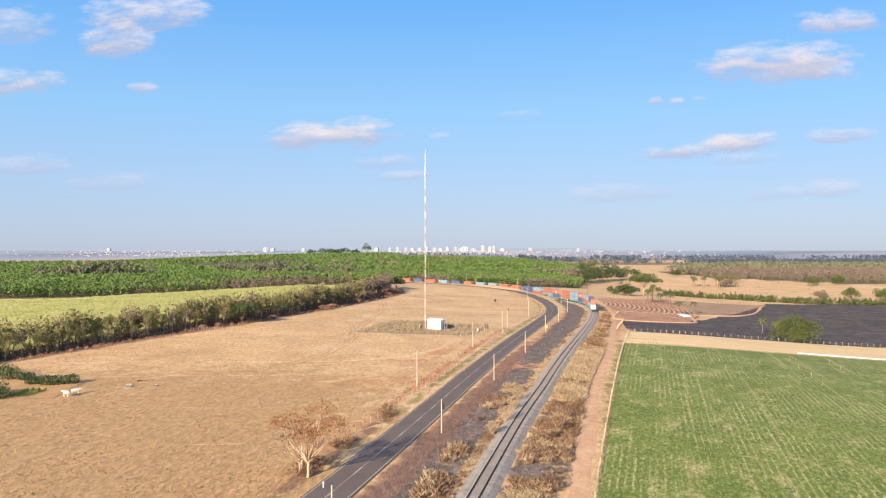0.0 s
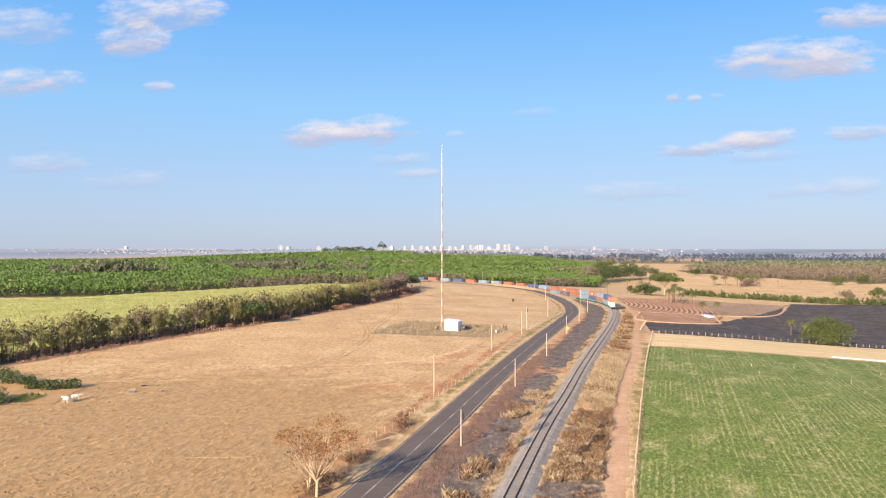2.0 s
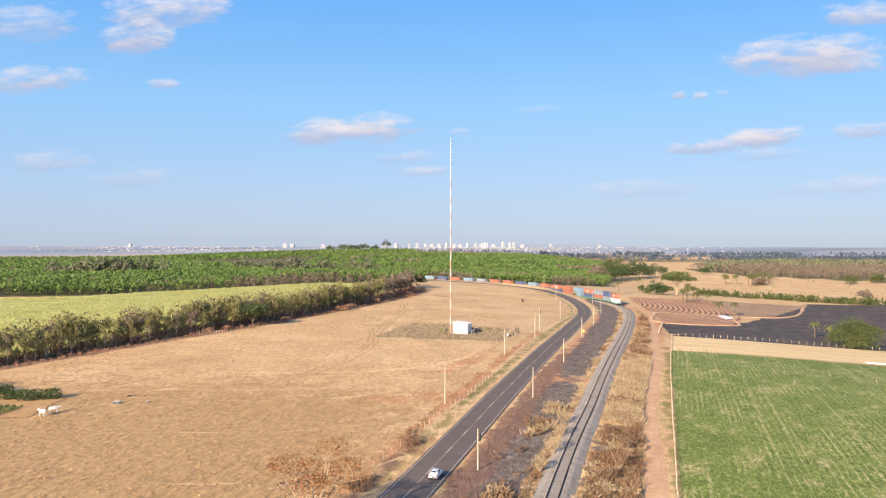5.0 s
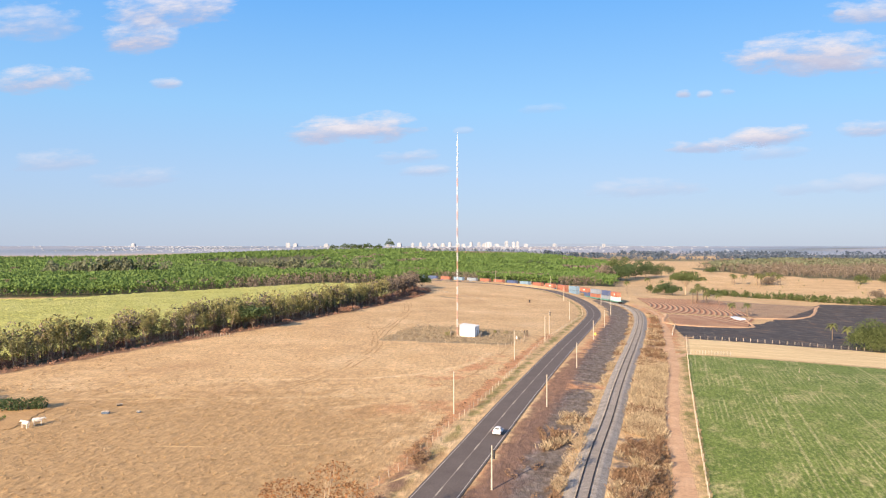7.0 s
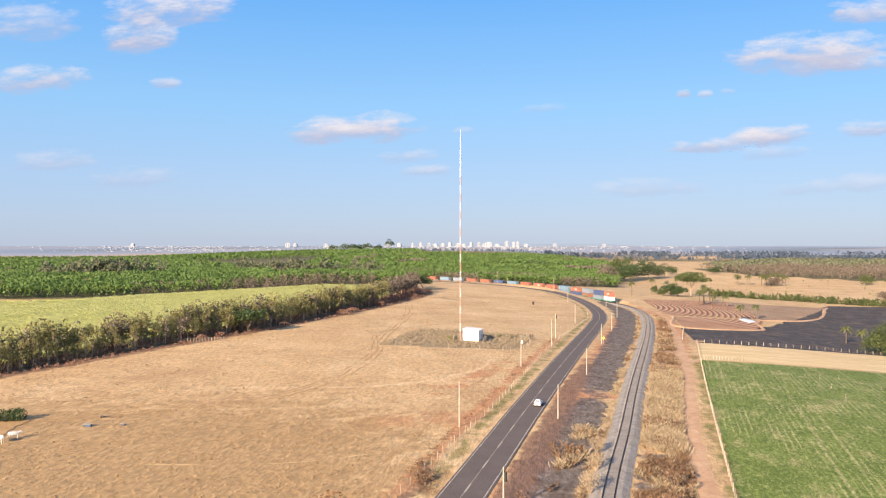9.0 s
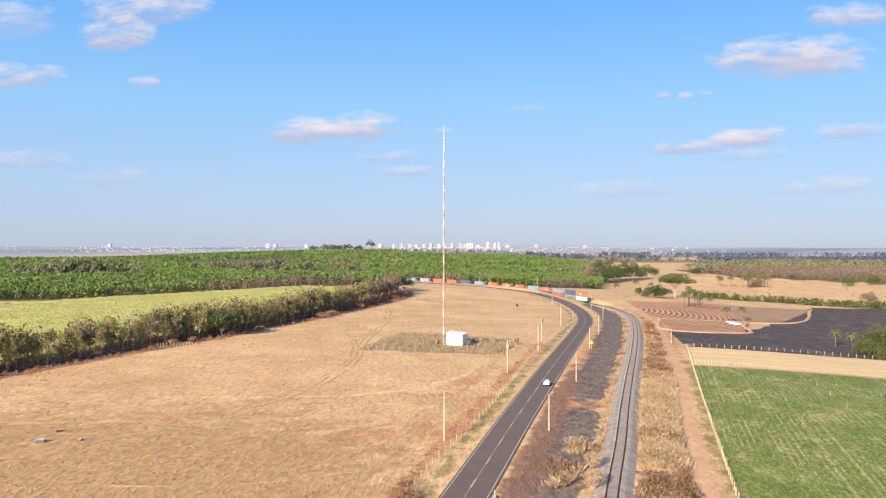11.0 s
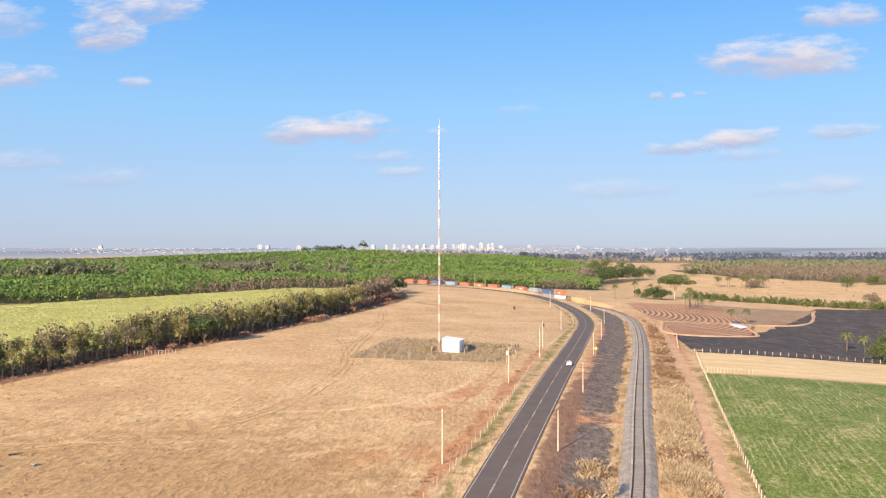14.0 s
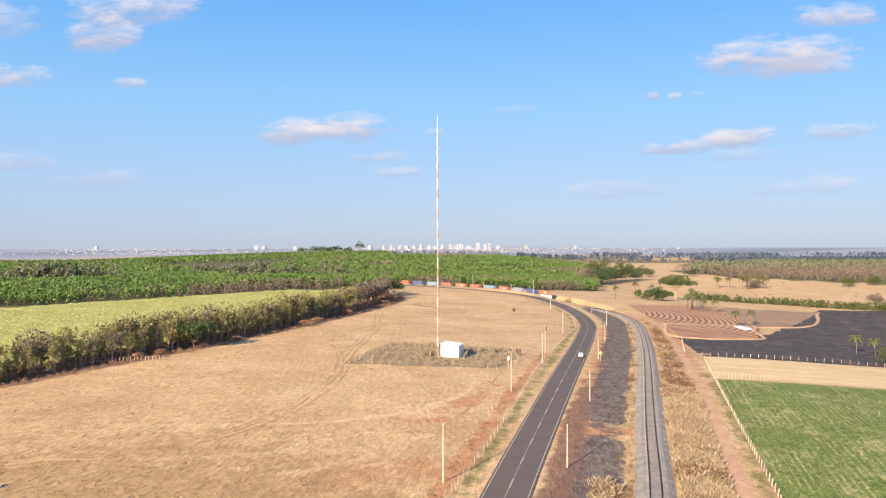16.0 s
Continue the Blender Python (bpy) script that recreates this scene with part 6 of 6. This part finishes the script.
def build_wagon():
    ob = thing("container_wagon", pose(0, 0, 0), "teal well wagon carrying stacked containers", "railway wagon", "wagons of the train")
    part("side_sill", box((0, 1.38, 0.85, 15.0, 0.16, 0.75), bevel=0.03), TEAL, ob)
    part("side_sill", box((0, -1.38, 0.85, 15.0, 0.16, 0.75), bevel=0.03), TEAL, ob)
    part("well_floor", box((0, 0, 0.5, 14.8, 2.62, 0.12)), TEAL, ob)
    for s in (-1, 1):
        part("end_platform", box((s * 8.2, 0, 1.05, 1.5, 2.7, 0.22), (s * 7.5, 0, 0.9, 0.2, 2.7, 0.6), bevel=0.02), TEAL, ob)
        part("coupler", box((s * 9.0, 0, 0.85, 0.5, 0.25, 0.3), bevel=0.03), DARK, ob)
        bogie = part("bogie", box((s * 8.2, 0.95, 0.5, 2.3, 0.18, 0.35), (s * 8.2, -0.95, 0.5, 2.3, 0.18, 0.35), (s * 8.2, 0, 0.6, 0.35, 2.1, 0.3), bevel=0.03), DARK, ob)
        for q in (-0.85, 0.85):
            bm = bmesh.new()
            for y in (-0.8, 0.8):
                tube(bm, (s * 8.2 + q, y - 0.06, 0.45), (s * 8.2 + q, y + 0.06, 0.45), 0.45, 0.45, 14)
            tube(bm, (s * 8.2 + q, -0.8, 0.45), (s * 8.2 + q, 0.8, 0.45), 0.08, 0.08, 8)
            part("wheelset", bm, STEEL, bogie)
    return ob


def rail_pose(s, up):
    """The pose of a vehicle whose middle is s metres along the railway."""
    i = np.arange(len(RAIL))
    ends = []
    for q in (s - 8.0, s + 8.0):
        ends.append(Vector((np.interp(q, i, RAIL[:, 0]), np.interp(q, i, RAIL[:, 1]), np.interp(q, i, RAIL_Z) + 0.80)))
    d = ends[1] - ends[0]
    return Matrix.Translation((ends[0] + ends[1]) / 2) @ Matrix.Rotation(math.atan2(d.y, d.x), 4, "Z") @ Matrix.Rotation(-math.atan2(d.z, math.hypot(d.x, d.y)), 4, "Y") @ Matrix.Translation((0, 0, up))


PITCH, SPEED = 18.4, 10.3
TAIL = row_of(RAIL, 430) + 9.4          # middle of the last wagon at the start
STACKS = ("white orange-red", "grey-blue dark blue", "rust-red grey-blue", "dark blue orange-red", "light blue light blue", "rust-red rust-red", "dark blue orange-red", "light blue rust-red", "rust-red light blue", "dark blue dark blue", "rust-red rust-red", "orange-red rust-red", "light blue grey-blue", "rust-red light blue", "dark blue rust-red", "light blue dark blue", "rust-red light blue", "dark blue rust-red", "orange-red dark blue", "rust-red rust-red")
wagons, boxes = [], []
wagon, stock = build_wagon(), {}
for k, stack in enumerate(STACKS):
    s = TAIL + k * PITCH
    if s + 160 + 20 > len(RAIL):
        break
    wagons.append((wagon if k == 0 else copy_thing(wagon, pose(0, 0, 0)), s, 0.0))
    colours = [c for c in ("rust-red", "orange-red", "dark blue", "light blue", "grey-blue", "white") if c in stack]
    lower = next(c for c in colours if stack.startswith(c))
    upper = stack[len(lower) + 1:]
    for colour, up in ((lower, 0.58), (upper, 0.58 + 2.91)):
        key = (colour, k % 3 == 0 and colour in ("rust-red", "orange-red"))
        if key not in stock:
            stock[key] = build_container(colour, 12.19, 2.89, key[1])
            ob = stock[key]
        else:
            ob = copy_thing(stock[key], pose(0, 0, 0))
        boxes.append((ob, s, up))


# ---- car ----
def build_car():
    ob = thing("car", pose(0, 0, 0), "small white hatchback car driving along the road", "car")
    bm = bmesh.new()
    outline = [(-1.95, 0.35), (-1.98, 0.75), (-1.85, 0.98), (-1.5, 1.02), (1.0, 0.98), (1.8, 0.80), (1.98, 0.60), (1.95, 0.32)]
    for y in (-0.80, 0.80):
        bm.faces.new([bm.verts.new((x, y, z)) for x, z in outline])
    bm.verts.ensure_lookup_table()
    for i in range(8):
        j = (i + 1) % 8
        bm.faces.new([bm.verts[q] for q in (i, j, j + 8, i + 8)])
    bmesh.ops.recalc_face_normals(bm, faces=bm.faces[:])
    bmesh.ops.bevel(bm, geom=bm.edges[:], offset=0.07, segments=2, affect="EDGES")
    part("body", bm, CAR_PAINT, ob)
    bm = box((-0.45, 0, 1.2, 2.3, 1.36, 0.50))
    for v in bm.verts:
        if v.co.z > 1.2:
            v.co.x = -0.45 + (v.co.x + 0.45) * 0.62 - 0.08
            v.co.y *= 0.82
    bmesh.ops.bevel(bm, geom=bm.edges[:], offset=0.13, segments=3, affect="EDGES")
    part("cabin", bm, CAR_PAINT, ob)
    window = box((0, 0, 0, 0.03, 0.86, 0.27), bevel=0.01)
    part("rear_window", window, GLASS, ob, "dark rear window").matrix_basis = pose(-1.40, 0, 1.25, 0, 32, 0)
    part("windscreen", box((0, 0, 0, 0.03, 0.9, 0.3), bevel=0.01), GLASS, ob, "dark windscreen").matrix_basis = pose(0.36, 0, 1.25, 0, -38, 0)
    for sy in (-1, 1):
        part("side_window", box((0, 0, 0, 1.25, 0.03, 0.24), bevel=0.01), GLASS, ob, "dark side window").matrix_basis = pose(-0.5, sy * 0.645, 1.24, sy * 15, 0, 0)
    for sx, sy in ((-1, -1), (-1, 1), (1, -1), (1, 1)):
        wheel = part("wheel", tube(bmesh.new(), (sx * 1.22, sy * 0.66, 0.30), (sx * 1.22, sy * 0.84, 0.30), 0.30, 0.30, 16), RUBBER, ob)
        part("rim", tube(bmesh.new(), (sx * 1.22, sy * 0.83, 0.30), (sx * 1.22, sy * 0.855, 0.30), 0.19, 0.19, 12), WIRE, wheel)
    for sy in (-1, 1):
        part("tail_lamp", box((-1.96, sy * 0.66, 0.78, 0.06, 0.2, 0.26), bevel=0.02), LAMP_RED, ob, "red tail lamp")
    part("rear_bumper", box((-1.97, 0, 0.45, 0.14, 1.56, 0.2), bevel=0.04), CAR_PAINT, ob)
    part("number_plate", box((-2.05, 0, 0.62, 0.02, 0.4, 0.13)), POST, ob)
    for piece in ob.children:
        piece.matrix_basis = Matrix.Diagonal((0.9, 0.94, 0.94, 1)) @ piece.matrix_basis
    return ob


car = build_car()


def road_pose(y):
    """The pose of the car in the right-hand lane where the road is that far north."""
    k = np.interp(y, ROAD[: row_of(ROAD, 600), 1], np.arange(row_of(ROAD, 600)))
    i = np.arange(len(ROAD))
    nrm = normals_of(ROAD)
    p = [np.interp(k, i, q) for q in (ROAD[:, 0], ROAD[:, 1], ROAD_Z, nrm[:, 0], nrm[:, 1])]
    return pose(p[0] + p[3] * 1.9, p[1] + p[4] * 1.9, p[2] + 0.13, 0, 0, 0) @ pose(0, 0, 0, 0, 0, math.degrees(math.atan2(p[3], -p[4])))


CAR_AT = ((0, 55), (4, 128), (5.5, 155), (7, 181.5), (8, 198.5), (9, 215.5), (11, 248), (12.5, 271), (14, 293), (15, 307.5), (16, 321.5))


def motions():
    for ob, s, up in wagons + boxes:
        walk(ob, [(t, rail_pose(s + SPEED * t, up)) for t in np.arange(0, 16.01, 1.0)])
    walk(car, [(t, road_pose(y)) for t, y in CAR_AT])


motions()
